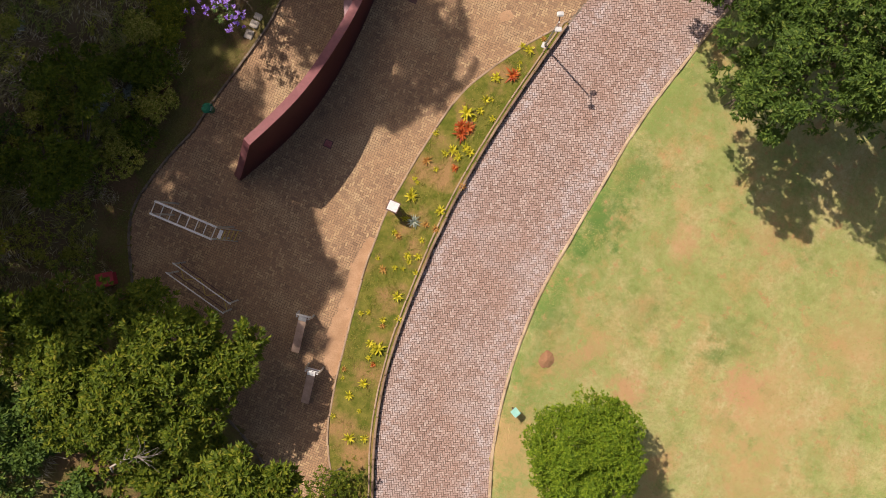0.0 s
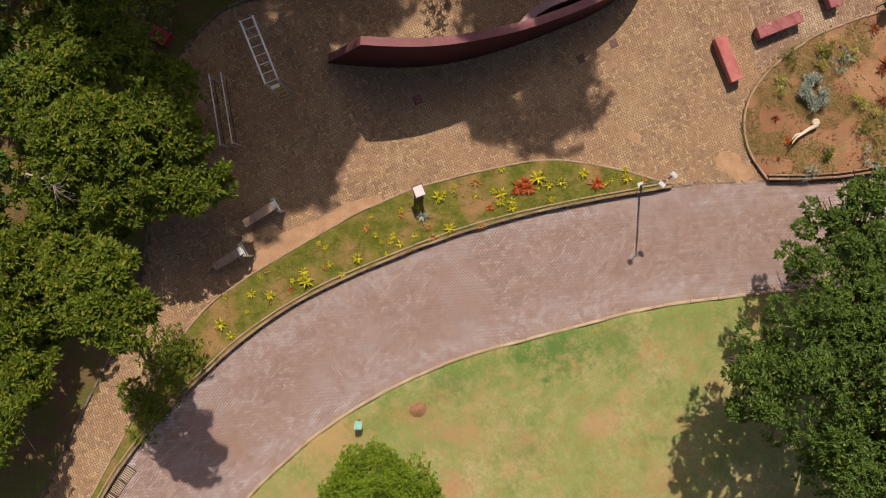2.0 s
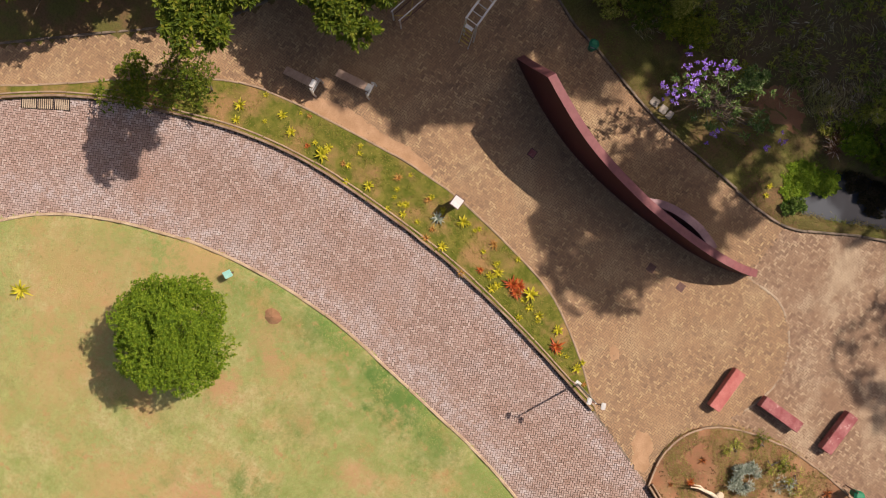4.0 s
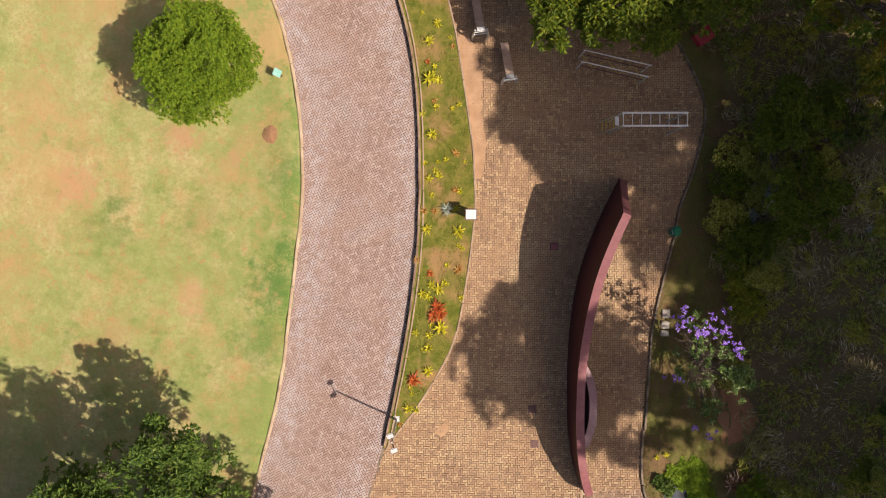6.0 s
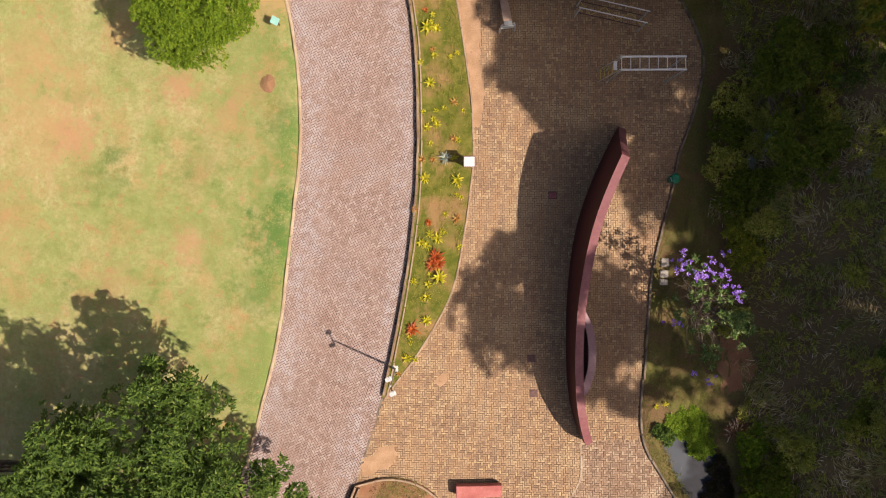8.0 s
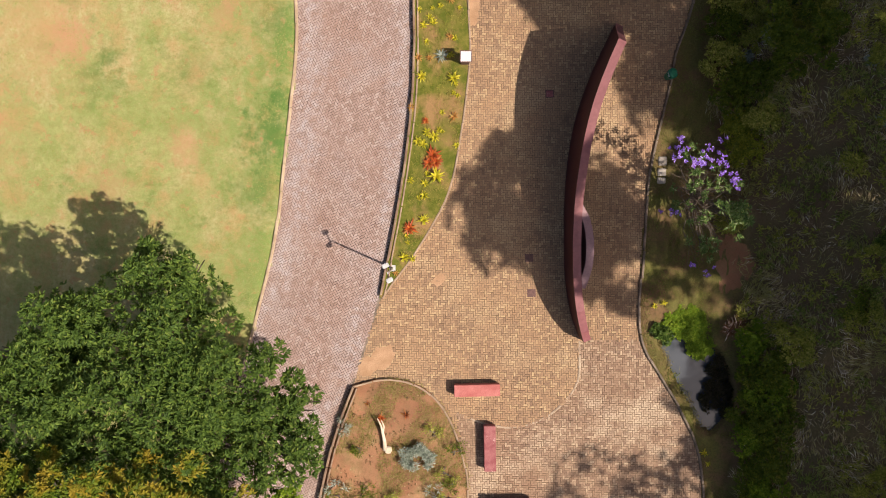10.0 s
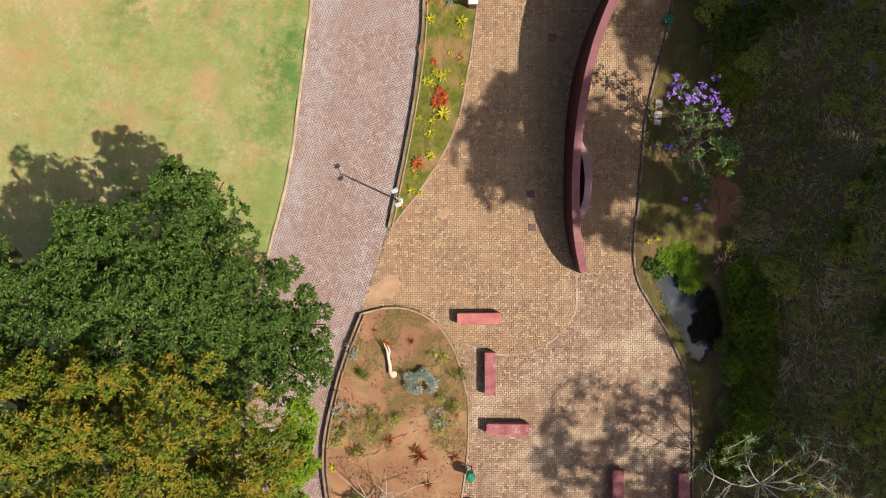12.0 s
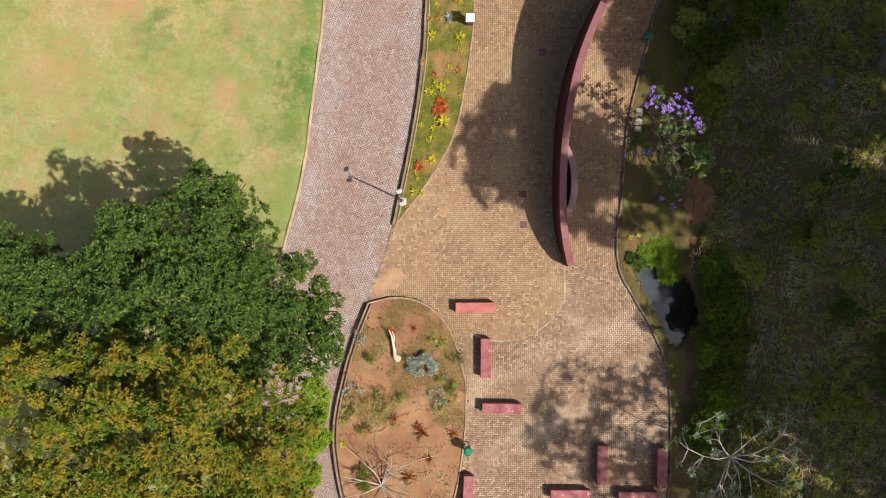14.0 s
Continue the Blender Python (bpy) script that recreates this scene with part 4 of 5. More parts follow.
yellow = rosette_kind("bromeliad", "yellow-green spiky bromeliad rosette in the planting island", M_BROMELIAD, 20, 0.34, 0.055, 3, "yellow bromeliads")
scatter_plants(yellow, [(-0.1, 7.2, 1.1), (0.2, 7.8, 0.9), (-0.1, 5.85, 1.2), (0.25, 5.8, 1.0), (0.05, 5.85, 0.8), (0.15, 4.85, 0.7), (-0.35, 4.6, 0.6), (0.0, 3.88, 1.1), (-0.25, 2.85, 0.7), (-0.1, 2.3, 1.0),
                        (0.25, 2.4, 0.7), (-0.2, 0.5, 1.1), (0.95, 0.42, 1.2), (0.95, -0.1, 0.6), (0.0, -1.5, 1.1), (0.25, -1.65, 1.0), (-0.35, -1.8, 1.0), (-0.15, -1.9, 0.8), (0.3, -3.05, 1.3), (-0.6, -3.2, 0.8),
                        (-0.1, -3.3, 0.8), (-0.12, -3.75, 1.0), (-0.15, -4.6, 0.9), (-0.85, -5.95, 0.9), (-0.55, -6.0, 0.8), (-0.4, 9.2, 1.0), (-0.9, 9.0, 0.7)], 0.14, 1)
rust = rosette_kind("red_bromeliad", "rust-red spiky bromeliad rosette in planted ground", M_BROMELIAD_RED, 18, 0.34, 0.06, 4, "red bromeliads")
scatter_plants(rust, [(0.2, -2.3, 1.5), (0.05, -2.6, 1.2), (0.3, -2.55, 1.3), (-0.65, -4.9, 1.2), (-0.05, -1.1, 0.9), (-0.15, 6.45, 0.7), (-1.72, -11.7, 1.0)], 0.14, 2)
tan_plant = rosette_kind("orange_bromeliad", "orange-tan spiky bromeliad rosette in the planting island", M_BROMELIAD_TAN, 16, 0.28, 0.05, 5, "orange bromeliads")
scatter_plants(tan_plant, [(0.95, -0.95, 1.1), (-0.3, 1.15, 1.0), (0.1, 1.15, 0.9), (0.85, 3.2, 1.0), (0.1, 5.05, 0.7), (0.85, 1.9, 0.8), (-0.55, -0.6, 0.8), (-1.15, -6.5, 0.7), (0.75, 7.0, 0.7)], 0.14, 3)
bloom = rosette_kind("silver_bromeliad", "silvery grey bromeliad beside the white panel", M_LEAF_GREY, 22, 0.34, 0.05, 6, "")
bloom.matrix_basis = pose(0.52, 1.22, 0.14)
extra = spots(inner_island, 420, 0.14, 47)
extra = extra[(extra[:, 1] < 10) & (extra[:, 1] > -6.2)]
scatter_plants(copy_thing(yellow, Matrix()), [(x, y, 0.55) for x, y, _ in extra[:36]], 0.14, 21)
scatter_plants(copy_thing(tan_plant, Matrix()), [(x, y, 0.6) for x, y, _ in extra[36:54]], 0.14, 22)
# the soil bed
spike = rosette_kind("red_aloe", "dark red spiky aloe on bare soil", M_ALOE, 17, 0.40, 0.045, 8, "red aloes")
scatter_plants(spike, [(-0.45, -15.95, 1.35), (0.85, -15.98, 1.25), (-0.13, -17.05, 1.2), (-1.0, -17.8, 1.5), (-1.6, -15.35, 0.9), (-0.82, -11.6, 0.8), (-2.2, -11.2, 0.6), (-0.62, -15.7, 0.9)], 0.10, 4)
yb = rosette_kind("yellow_rosette", "small yellow rosette plant at the bed kerb", M_BROMELIAD, 14, 0.25, 0.05, 9, "")
yb.matrix_basis = pose(-3.73, -16.46, 0.1)
agave = shrub("silver_shrub", "pale silver-grey feathery shrub on red soil", -0.45, -13.1, (0.62, 0.48, 0.22), M_LEAF_GREY, (0.16, 0.026), 31, 26, 18, 0.1, 7)
for k, (px, py, rr, mt) in enumerate(((-3.35, -14.1, 0.4, M_LEAF_GREY), (-3.2, -14.8, 0.45, M_LEAF_MID), (-2.4, -14.2, 0.35, M_LEAF_MID), (-2.1, -15.0, 0.3, M_LEAF_SHRUB), (0.6, -13.6, 0.4, M_LEAF_SHRUB),
                                    (0.55, -14.7, 0.45, M_LEAF_SHRUB), (0.15, -14.5, 0.3, M_LEAF_GREY), (-3.0, -12.0, 0.25, M_LEAF_GREY), (0.1, -12.2, 0.35, M_LEAF_SHRUB), (-2.6, -12.9, 0.2, M_LEAF_MID),
                                    (1.0, -12.9, 0.25, M_LEAF_MID), (0.95, -14.0, 0.3, M_LEAF_MID), (-3.5, -15.3, 0.4, M_LEAF_SHRUB), (-1.3, -14.6, 0.25, M_LEAF_SHRUB), (-2.9, -15.7, 0.3, M_LEAF_MID))):
    shrub("low_plant", "sparse low green plant in the soil bed", px, py, (rr * 1.3, rr * 1.2, 0.16), mt, (0.17, 0.022), 60 + k, 8, 6, 0.1, 6)


def driftwood():
    top = empty("driftwood", Matrix(), "bleached forked driftwood log on the soil bed", "log")
    v, f = tube([(-1.58, -12.85, 0.22), (-1.60, -12.5, 0.26), (-1.66, -12.2, 0.30)], [0.085, 0.07, 0.05], 9)
    link_mesh("log", v, f, M_DRIFT, top, smooth=True)
    for a, b in (((-1.70, -11.9, 0.5), (-1.82, -11.62, 0.62)), ((-1.60, -11.95, 0.45), (-1.68, -11.68, 0.6))):
        v, f = tube([(-1.66, -12.22, 0.30), a, b], [0.05, 0.035, 0.018], 7)
        link_mesh("branch", v, f, M_DRIFT, top, smooth=True)
    v, f = tube([(-1.47, -12.86, 0.08), (-1.47, -12.86, 0.20), (-1.47, -12.86, 0.24)], [0.13, 0.14, 0.10], 12)
    link_mesh("stump", v, f, M_DRIFT, top)


def soil_lip():
    """A ragged low lip of earth across the bed."""
    line = glide([(-3.88, -16.08), (-3.09, -16.02), (-2.05, -15.88), (-1.79, -15.43), (-0.88, -15.16), (-0.44, -15.03), (0.56, -15.21), (1.34, -15.25)], 0.08)
    r = rnd(62)
    pts = [(p[0] + r.normal(0, 0.025), p[1] + r.normal(0, 0.035), 0.075 + r.normal(0, 0.012)) for p in line]
    v, f = tube(pts, [float(q) for q in r.uniform(0.035, 0.085, len(pts))], 7)
    return tagged(link_mesh("soil_lip", v, f, M_SOIL), "ragged low lip of reddish earth across the soil bed", "soil", kind="stuff")


driftwood()
soil_lip()


def bare_shrub(name, label, base, reach, seed, mat, n=14, rad=0.02):
    """A leafless branching plant."""
    top = empty(name, Matrix(), label, "bare shrub")
    r = rnd(seed)
    lines = []
    for _ in range(n):
        a, t = r.uniform(0, 6.28), r.uniform(0.5, 1.04)
        e = np.array(base) + np.array([math.cos(a) * reach * t, math.sin(a) * reach * t, reach * r.uniform(0.3, 0.8)])
        m = (np.array(base) + e) / 2 + r.normal(0, reach * 0.08, 3)
        lines.append(([base, m, e], [rad, rad * 0.6, rad * 0.2]))
        for _ in range(3):
            q = e + r.normal(0, reach * 0.25, 3)
            lines.append(([m + (e - m) * r.uniform(0, 0.7), (e + q) / 2, q], [rad * 0.45, rad * 0.3, rad * 0.12]))
    for k in range(0, len(lines), 4):
        v, f = tubes(lines[k:k + 4], 5)
        link_mesh("branch", v, f, mat, top)


bare_shrub("bare_shrub", "pale leafless branching shrub on red soil", (-2.1, -18.2, 0.1), 1.9, 71, M_PALE_BARK, 12, 0.03)
shrub("low_plant", "spreading green plant under the bare shrub", -2.7, -17.9, (0.55, 0.5, 0.3), M_LEAF_MID, (0.2, 0.03), 91, 12, 10, 0.1, 6)
r_ = rnd(92)
litter = spots(BED_POLY, 5200, 0.112, 93)
thick = np.array([noise.noise((p[0] * 1.1, p[1] * 1.1, 21.0)) for p in litter])
litter = litter[thick > 0.02]
v, f = leaf_cloud(litter, np.stack([r_.normal(0, 1, len(litter)), r_.normal(0, 1, len(litter)), r_.uniform(0, 0.25, len(litter))], 1), 0.085, 0.045, 94, 0.05)
tagged(quads("leaf_litter", v, f, leaf_material("dry fallen leaves", [(0, (0.05, 0.03, 0.018)), (0.5, (0.14, 0.075, 0.04)), (0.85, (0.27, 0.17, 0.09)), (1, (0.46, 0.34, 0.2))], 0.85)), "scattered dry brown leaves on the soil", "leaf litter", kind="stuff")


def tufts(name, places, mat, length, width, blades, seed, label, category, comb=None):
    """Uncountable grass as one object."""
    at = np.repeat(np.asarray(places, float), blades, 0)
    r = rnd(seed)
    at = at + np.stack([r.normal(0, 0.06, len(at)), r.normal(0, 0.06, len(at)), np.zeros(len(at))], 1)
    way = np.stack([r.normal(0, 0.55, len(at)), r.normal(0, 0.55, len(at)), r.uniform(0.25, 1, len(at))], 1)
    if comb is not None:
        a = np.repeat(comb, blades)
        way = way * [0.7, 0.7, 0.6] + np.stack([np.cos(a), np.sin(a), np.zeros(len(a))], 1) * 0.8
    v, f = leaf_cloud(at, way, length, width, seed + 1, 0.35)
    return tagged(quads(name, v, f, mat), label, category, kind="stuff")


g1 = spots(inner_island, 13000, 0.13, 41)
patchy = np.array([noise.noise((p[0] * 0.8, p[1] * 0.8, 0)) for p in g1])
tufts("island_grass", g1[(patchy > -0.12) & (g1[:, 1] < 14)], M_TUFT, 0.15, 0.016, 7, 42, "short patchy grass of the planting island", "grass")
M_STRAW_PALE = leaf_material("drying weeds", [(0, (0.15, 0.16, 0.03)), (0.4, (0.27, 0.24, 0.075)), (0.75, (0.38, 0.28, 0.12)), (1, (0.22, 0.12, 0.06))], 0.8)
g2 = spots(BED_POLY, 14000, 0.09, 43)
patchy = np.array([noise.noise((p[0] * 0.7 + 9, p[1] * 0.7, 0)) for p in g2])
tufts("bed_weeds", g2[(patchy > -0.1) & (g2[:, 1] > -15.7)], M_STRAW_PALE, 0.13, 0.014, 7, 44, "thin weeds on the soil bed", "weeds")


r_ = rnd(45)
gx, gy = r_.uniform(-19, -4.7, 26000), r_.uniform(-14, 16, 26000)
clump = np.array([noise.noise((x * 0.9, y * 0.9, 7.0)) + 0.6 * noise.noise((x * 3, y * 3, 2.0)) for x, y in zip(gx, gy)])
k = (gx < np.interp(gy, LAWN_EDGE[::-1, 1], LAWN_EDGE[::-1, 0]) - 0.1) & (clump > -0.05)
M_LAWN = leaf_material("mown lawn blades", [(0, (0.17, 0.22, 0.05)), (0.5, (0.30, 0.32, 0.10)), (1, (0.46, 0.40, 0.18))], 0.8, 0.1)
tufts("lawn_grass", np.stack([gx[k], gy[k], land(gx[k], gy[k]) - 0.01], 1), M_LAWN, 0.075, 0.016, 4, 46, "short mown lawn grass, green to straw", "grass")


def bare_patch(x, y, rx, ry, seed, mat, lift=0.012, dome=0.0, ragged=1.0):
    """Bare soil in the lawn, following the slope, with a ragged rim."""
    r = rnd(seed)
    bm = bmesh.new()
    mid = bm.verts.new((x, y, float(land(x, y)) + lift + dome))
    rings = []
    for q in (0.5, 1.0):
        ring = []
        for k in range(36):
            a = 2 * math.pi * k / 36
            w = q * (1 + ragged * (0.16 * math.sin(3 * a + seed) + 0.10 * math.sin(7 * a + 2 * seed) + r.normal(0, 0.06)))
            px_, py_ = x + rx * w * math.cos(a), y + ry * w * math.sin(a)
            ring.append(bm.verts.new((px_, py_, float(land(px_, py_)) + lift * (1.5 - q) + dome * (1 - q))))
        rings.append(ring)
    for k in range(36):
        k2 = (k + 1) % 36
        bm.faces.new((mid, rings[0][k], rings[0][k2]))
        bm.faces.new((rings[0][k], rings[1][k], rings[1][k2], rings[0][k2]))
    return part("bare_patch", bm, mat)


tagged(bare_patch(10.95, -6.2, 0.62, 1.05, 8, M_SOIL, 0.03), "bare reddish soil between the verge and the bank", "bare earth", kind="stuff")
tagged(bare_patch(-5.79, 3.88, 0.27, 0.32, 5, M_SOIL, 0.02, 0.10, 0.35), "small mound of reddish soil on the lawn", "soil mound")


# ---- trees west of the road, over the lawn ----
tree("broadleaf_tree", "large dark green broadleaf tree on the lawn", "tree", (-9.6, -10.6, -0.6),
     [((-9.2, -9.5, 4.8), (3.7, 3.4, 2.2), 235, 34), ((-5.9, -9.7, 4.2), (2.0, 1.8, 1.4), 60, 30), ((-13.2, -10.4, 4.6), (3.0, 2.9, 1.9), 150, 34), ((-7.8, -6.4, 4.3), (1.4, 1.4, 1.3), 36, 28), ((-4.15, -10.6, 4.0), (1.2, 1.1, 1.0), 28, 24),
      ((-15.6, -9.6, 4.0), (1.6, 2.0, 1.4), 40, 28), ((-4.45, -12.1, 4.0), (1.25, 1.4, 1.2), 32, 26), ((-6.5, -12.0, 4.4), (1.6, 1.6, 1.3), 36, 28)],
     M_LEAF_DARK, (0.18, 0.062), 101, 0.3, 8, jag=0.4, lobe=0.25)
tree("yellow_tree", "tall yellow-green tree in flush with fine foliage", "tree", (-9.5, -16.2, -0.6),
     [((-8.6, -14.9, 6.2), (4.3, 3.7, 2.2), 210, 36), ((-5.5, -15.6, 5.2), (1.8, 2.8, 1.6), 75, 32), ((-12.5, -15.4, 6.0), (3.0, 3.2, 1.9), 110, 34), ((-8.0, -19.4, 5.6), (3.9, 2.9, 1.9), 120, 34), ((-13.5, -19.0, 5.6), (3.0, 2.9, 1.9), 80, 34),
      ((-4.6, -18.6, 4.4), (1.0, 1.6, 1.2), 30, 26), ((-10.8, -12.6, 6.6), (3.2, 1.7, 1.4), 70, 34), ((-14.6, -12.4, 6.4), (2.0, 1.6, 1.3), 36, 32)],
     M_LEAF_YELLOW, (0.17, 0.064), 102, 0.32, 8, jag=0.5, lobe=0.22)
# the yellow tree's lit low branches over the road, built as a separate tree
tree("roadside_tree", "bright lime-green low branches over the road, built as a separate tree", "tree", (-8.3, -15.2, -0.1),
     [((-4.35, -13.6, 4.2), (0.5, 0.75, 0.6), 34, 24), ((-4.25, -14.9, 4.4), (0.55, 0.9, 0.6), 40, 24), ((-4.7, -16.2, 4.2), (0.6, 0.9, 0.6), 34, 24)], M_LEAF_LIME, (0.14, 0.05), 116, 0.07, 7)
# the round bush on the lawn
bz = float(land(-8.1, 6.1))
bush = empty("round_bush", Matrix(), "rounded bright green bush standing on the lawn", "bush")
p, o = crown_points((-7.62, 5.98, bz + 2.75), (1.82, 1.8, 1.7), 560, 32, 111, 0.17)
v, f = rosettes(p, o, 7, 0.115, 0.038, 112)
quads("foliage", v, f, M_LEAF_BUSH, bush)
for line in [([(-8.1, 6.1, bz - 0.1), (-8.0 + dx * 0.4, 6.05 + dy * 0.4, bz + 1.1), (-7.9 + dx, 6.0 + dy, bz + 2.8)], [0.06, 0.04, 0.015]) for dx, dy in ((0.6, 0.2), (-0.5, 0.5), (0.1, -0.7), (-0.6, -0.3))]:
    v, f = tube(*line, 6)
    link_mesh("stem", v, f, M_BARK, bush)
yl = rosette_kind("lawn_bromeliad", "yellow spiky rosette plant on the lawn", M_BROMELIAD, 22, 0.5, 0.07, 12, "")
yl.matrix_basis = pose(-10.4, 11.7, float(land(-10.4, 11.7)))

# ---- trees at the north end of the plaza ----
tree("plaza_tree", "leafy mid-green tree leaning over the exercise frames", "tree", (7.3, 10.9, 0.2),
     [((6.65, 9.05, 3.6), (3.4, 2.9, 1.7), 250, 32), ((9.4, 8.9, 3.4), (1.5, 1.5, 1.3), 60, 28), ((4.2, 7.45, 3.4), (1.05, 1.15, 1.0), 40, 26)], M_LEAF_MID, (0.21, 0.075), 103, 0.2)
tree("plaza_tree", "dark leafy tree in the thicket behind the plaza", "tree", (10.6, 13.4, 0.6),
     [((10.2, 12.9, 3.6), (2.3, 2.2, 1.6), 90, 32), ((12.8, 10.8, 4.2), (1.9, 2.0, 1.5), 70, 30)], M_LEAF_DARK, (0.22, 0.085), 109, 0.18, 6)
tree("plaza_tree", "dark leafy tree in the thicket beside the path", "tree", (7.2, 16.6, 0.2),
     [((7.0, 16.0, 3.2), (2.4, 2.2, 1.5), 90, 32), ((3.6, 16.8, 3.2), (1.8, 1.6, 1.3), 60, 30)], M_LEAF_DARK, (0.22, 0.085), 110, 0.18, 6)
tree("plaza_tree", "leafy mid-green tree beside the paved path", "tree", (4.5, 13.1, 0.1),
     [((4.3, 12.6, 2.2), (3.1, 2.4, 1.4), 200, 32), ((2.2, 14.8, 2.0), (1.4, 1.4, 1.2), 60, 28), ((0.7, 15.4, 2.2), (1.4, 1.3, 1.1), 70, 28)], M_LEAF_MID, (0.21, 0.075), 104, 0.2)
tree("plaza_tree", "slender leafy tree leaning over the paved path", "tree", (2.7, 11.7, 0.1),
     [((1.35, 9.3, 8.0), (1.25, 1.15, 0.9), 60, 28), ((2.4, 10.0, 7.4), (1.0, 1.0, 0.8), 36, 26)], M_LEAF_MID, (0.21, 0.075), 114, 0.11)
tree("plaza_tree", "dark leafy tree in the thicket behind the plaza", "tree", (8.9, 12.6, 0.2),
     [((9.0, 11.5, 2.8), (1.6, 1.5, 1.2), 70, 28), ((7.5, 14.3, 2.4), (1.9, 1.6, 1.2), 70, 28), ((9.6, 15.0, 2.6), (1.8, 1.7, 1.3), 60, 28), ((6.9, 13.5, 2.6), (1.7, 1.5, 1.2), 70, 28), ((5.2, 15.2, 2.4), (1.7, 1.4, 1.2), 60, 28)], M_LEAF_DARK, (0.22, 0.085), 115, 0.14, 6)
tree("plaza_tree", "small leafy tree at the edge of the paved path", "tree", (0.2, 17.4, 0.0),
     [((-0.8, 16.3, 3.6), (1.5, 1.4, 1.2), 60, 28)], M_LEAF_MID, (0.21, 0.075), 113, 0.12)
tree("plaza_tree", "mid-green tree over the grass bank", "tree", (1.2, 18.6, 0.2),
     [((1.6, 18.0, 4.4), (2.7, 2.2, 1.6), 100, 34), ((-2.4, 21.2, 4.2), (2.0, 2.0, 1.5), 60, 30)], M_LEAF_MID, (0.21, 0.075), 105, 0.2)
tree("bank_tree", "sunlit yellow-green tree on the grassy bank", "tree", (14.6, 7.2, float(land(14.6, 7.2)) - 0.1),
     [((14.4, 6.6, 5.6), (2.4, 2.6, 1.5), 90, 32), ((12.2, 8.6, 4.6), (1.6, 1.8, 1.3), 50, 30)], M_LEAF_YELLOW, (0.20, 0.07), 107, 0.16)
tree("bank_tree", "mid-green tree at the foot of the bank", "tree", (12.0, 4.4, float(land(12.0, 4.4)) - 0.1),
     [((11.9, 4.2, 2.9), (1.4, 1.6, 1.1), 50, 28), ((12.4, 1.4, 2.6), (1.3, 1.3, 1.0), 40, 26)], M_LEAF_MID, (0.17, 0.06), 108, 0.12)
for k, (ix, iy, ir) in enumerate(((-0.55, 10.3, 0.7), (-1.0, 11.1, 0.8), (-1.7, 11.8, 0.75), (-2.4, 12.7, 0.7), (-0.4, 11.2, 0.6), (-1.6, 12.6, 0.5))):
    shrub("island_shrub", "loose green shrub overhanging the island kerb", ix, iy, (ir * 1.15, ir, 0.7), M_LEAF_MID, (0.15, 0.05), 121 + k, 18, 10, 0.14)
M_TWIG = plain("weathered grey twigs", (0.18, 0.16, 0.135), (0.28, 0.25, 0.21), 6, 0.9)
dead = empty("dead_branch", Matrix(), "bare pale grey dead limb between the tree crowns", "dead branch")
r_ = rnd(72)
limb = [(6.35, 13.0, 0.2), (6.2, 12.6, 2.6), (5.95, 11.7, 4.4), (5.55, 11.1, 5.0), (5.15, 10.75, 5.3)]
v, f = tube(limb, [0.06, 0.05, 0.034, 0.024, 0.013], 8)
link_mesh("limb", v, f, M_PALE_BARK, dead, smooth=True)
for q in range(26):
    a = Vector(limb[r_.choice([3, 3, 4, 4, 4])])
    e = a + Vector((r_.normal(-0.3, 0.3), r_.normal(-0.2, 0.3), r_.normal(0.1, 0.15)))
    mid = (a + e) / 2 + Vector(r_.normal(0, 0.09, 3))
    rod("twig", [a, mid, e], [0.009, 0.007, 0.004], M_TWIG, dead, sides=5)
pole = empty("exercise_pole", pose(4.45, 9.35, 0, 0, 0, 20), "thin steel pole with a white metal plate", "pole")
rod("pole", [(0, 0, -0.03), (0, 0, 2.9)], 0.03, M_STEEL, pole)
part("plate", box_bm(0.34, 0.24, 0.03, (0.05, 0, 2.9), 0.006), M_WHITE, pole, "white metal plate")

# ---- the eastern bank ----
M_LEAF_VIOLET = leaf_material("fresh blue green foliage", [(0, (0.06, 0.12, 0.03)), (0.5, (0.12, 0.20, 0.055)), (0.9, (0.22, 0.28, 0.09)), (1, (0.40, 0.44, 0.24))])
VIOLET_CLUMPS = [(8.75, -3.35, 2.5), (9.05, -3.6, 2.4), (9.45, -3.95, 2.5), (9.75, -4.3, 2.3), (10.2, -4.1, 2.4), (10.65, -4.45, 2.2), (10.3, -4.8, 2.1), (9.35, -4.85, 2.0), (9.15, -5.4, 1.9), (9.3, -5.95, 1.9),
                 (8.35, -4.0, 2.2), (8.65, -2.5, 2.7), (9.0, -2.9, 2.7), (9.9, -3.5, 2.7), (9.75, -5.6, 1.8), (8.7, -4.6, 2.0)]
violet = tree("violet_tree", "small open tree with violet blossom over the grass", "tree", (9.4, -4.2, float(land(9.4, -4.2)) - 0.1),
              [(c, (0.45, 0.45, 0.22), 6, 7) for c in VIOLET_CLUMPS] + [((10.6, -4.5, 1.9), (0.6, 0.6, 0.4), 12, 16)], M_LEAF_VIOLET, (0.15, 0.05), 106, 0.038, 5, M_BARK)
r_ = rnd(77)
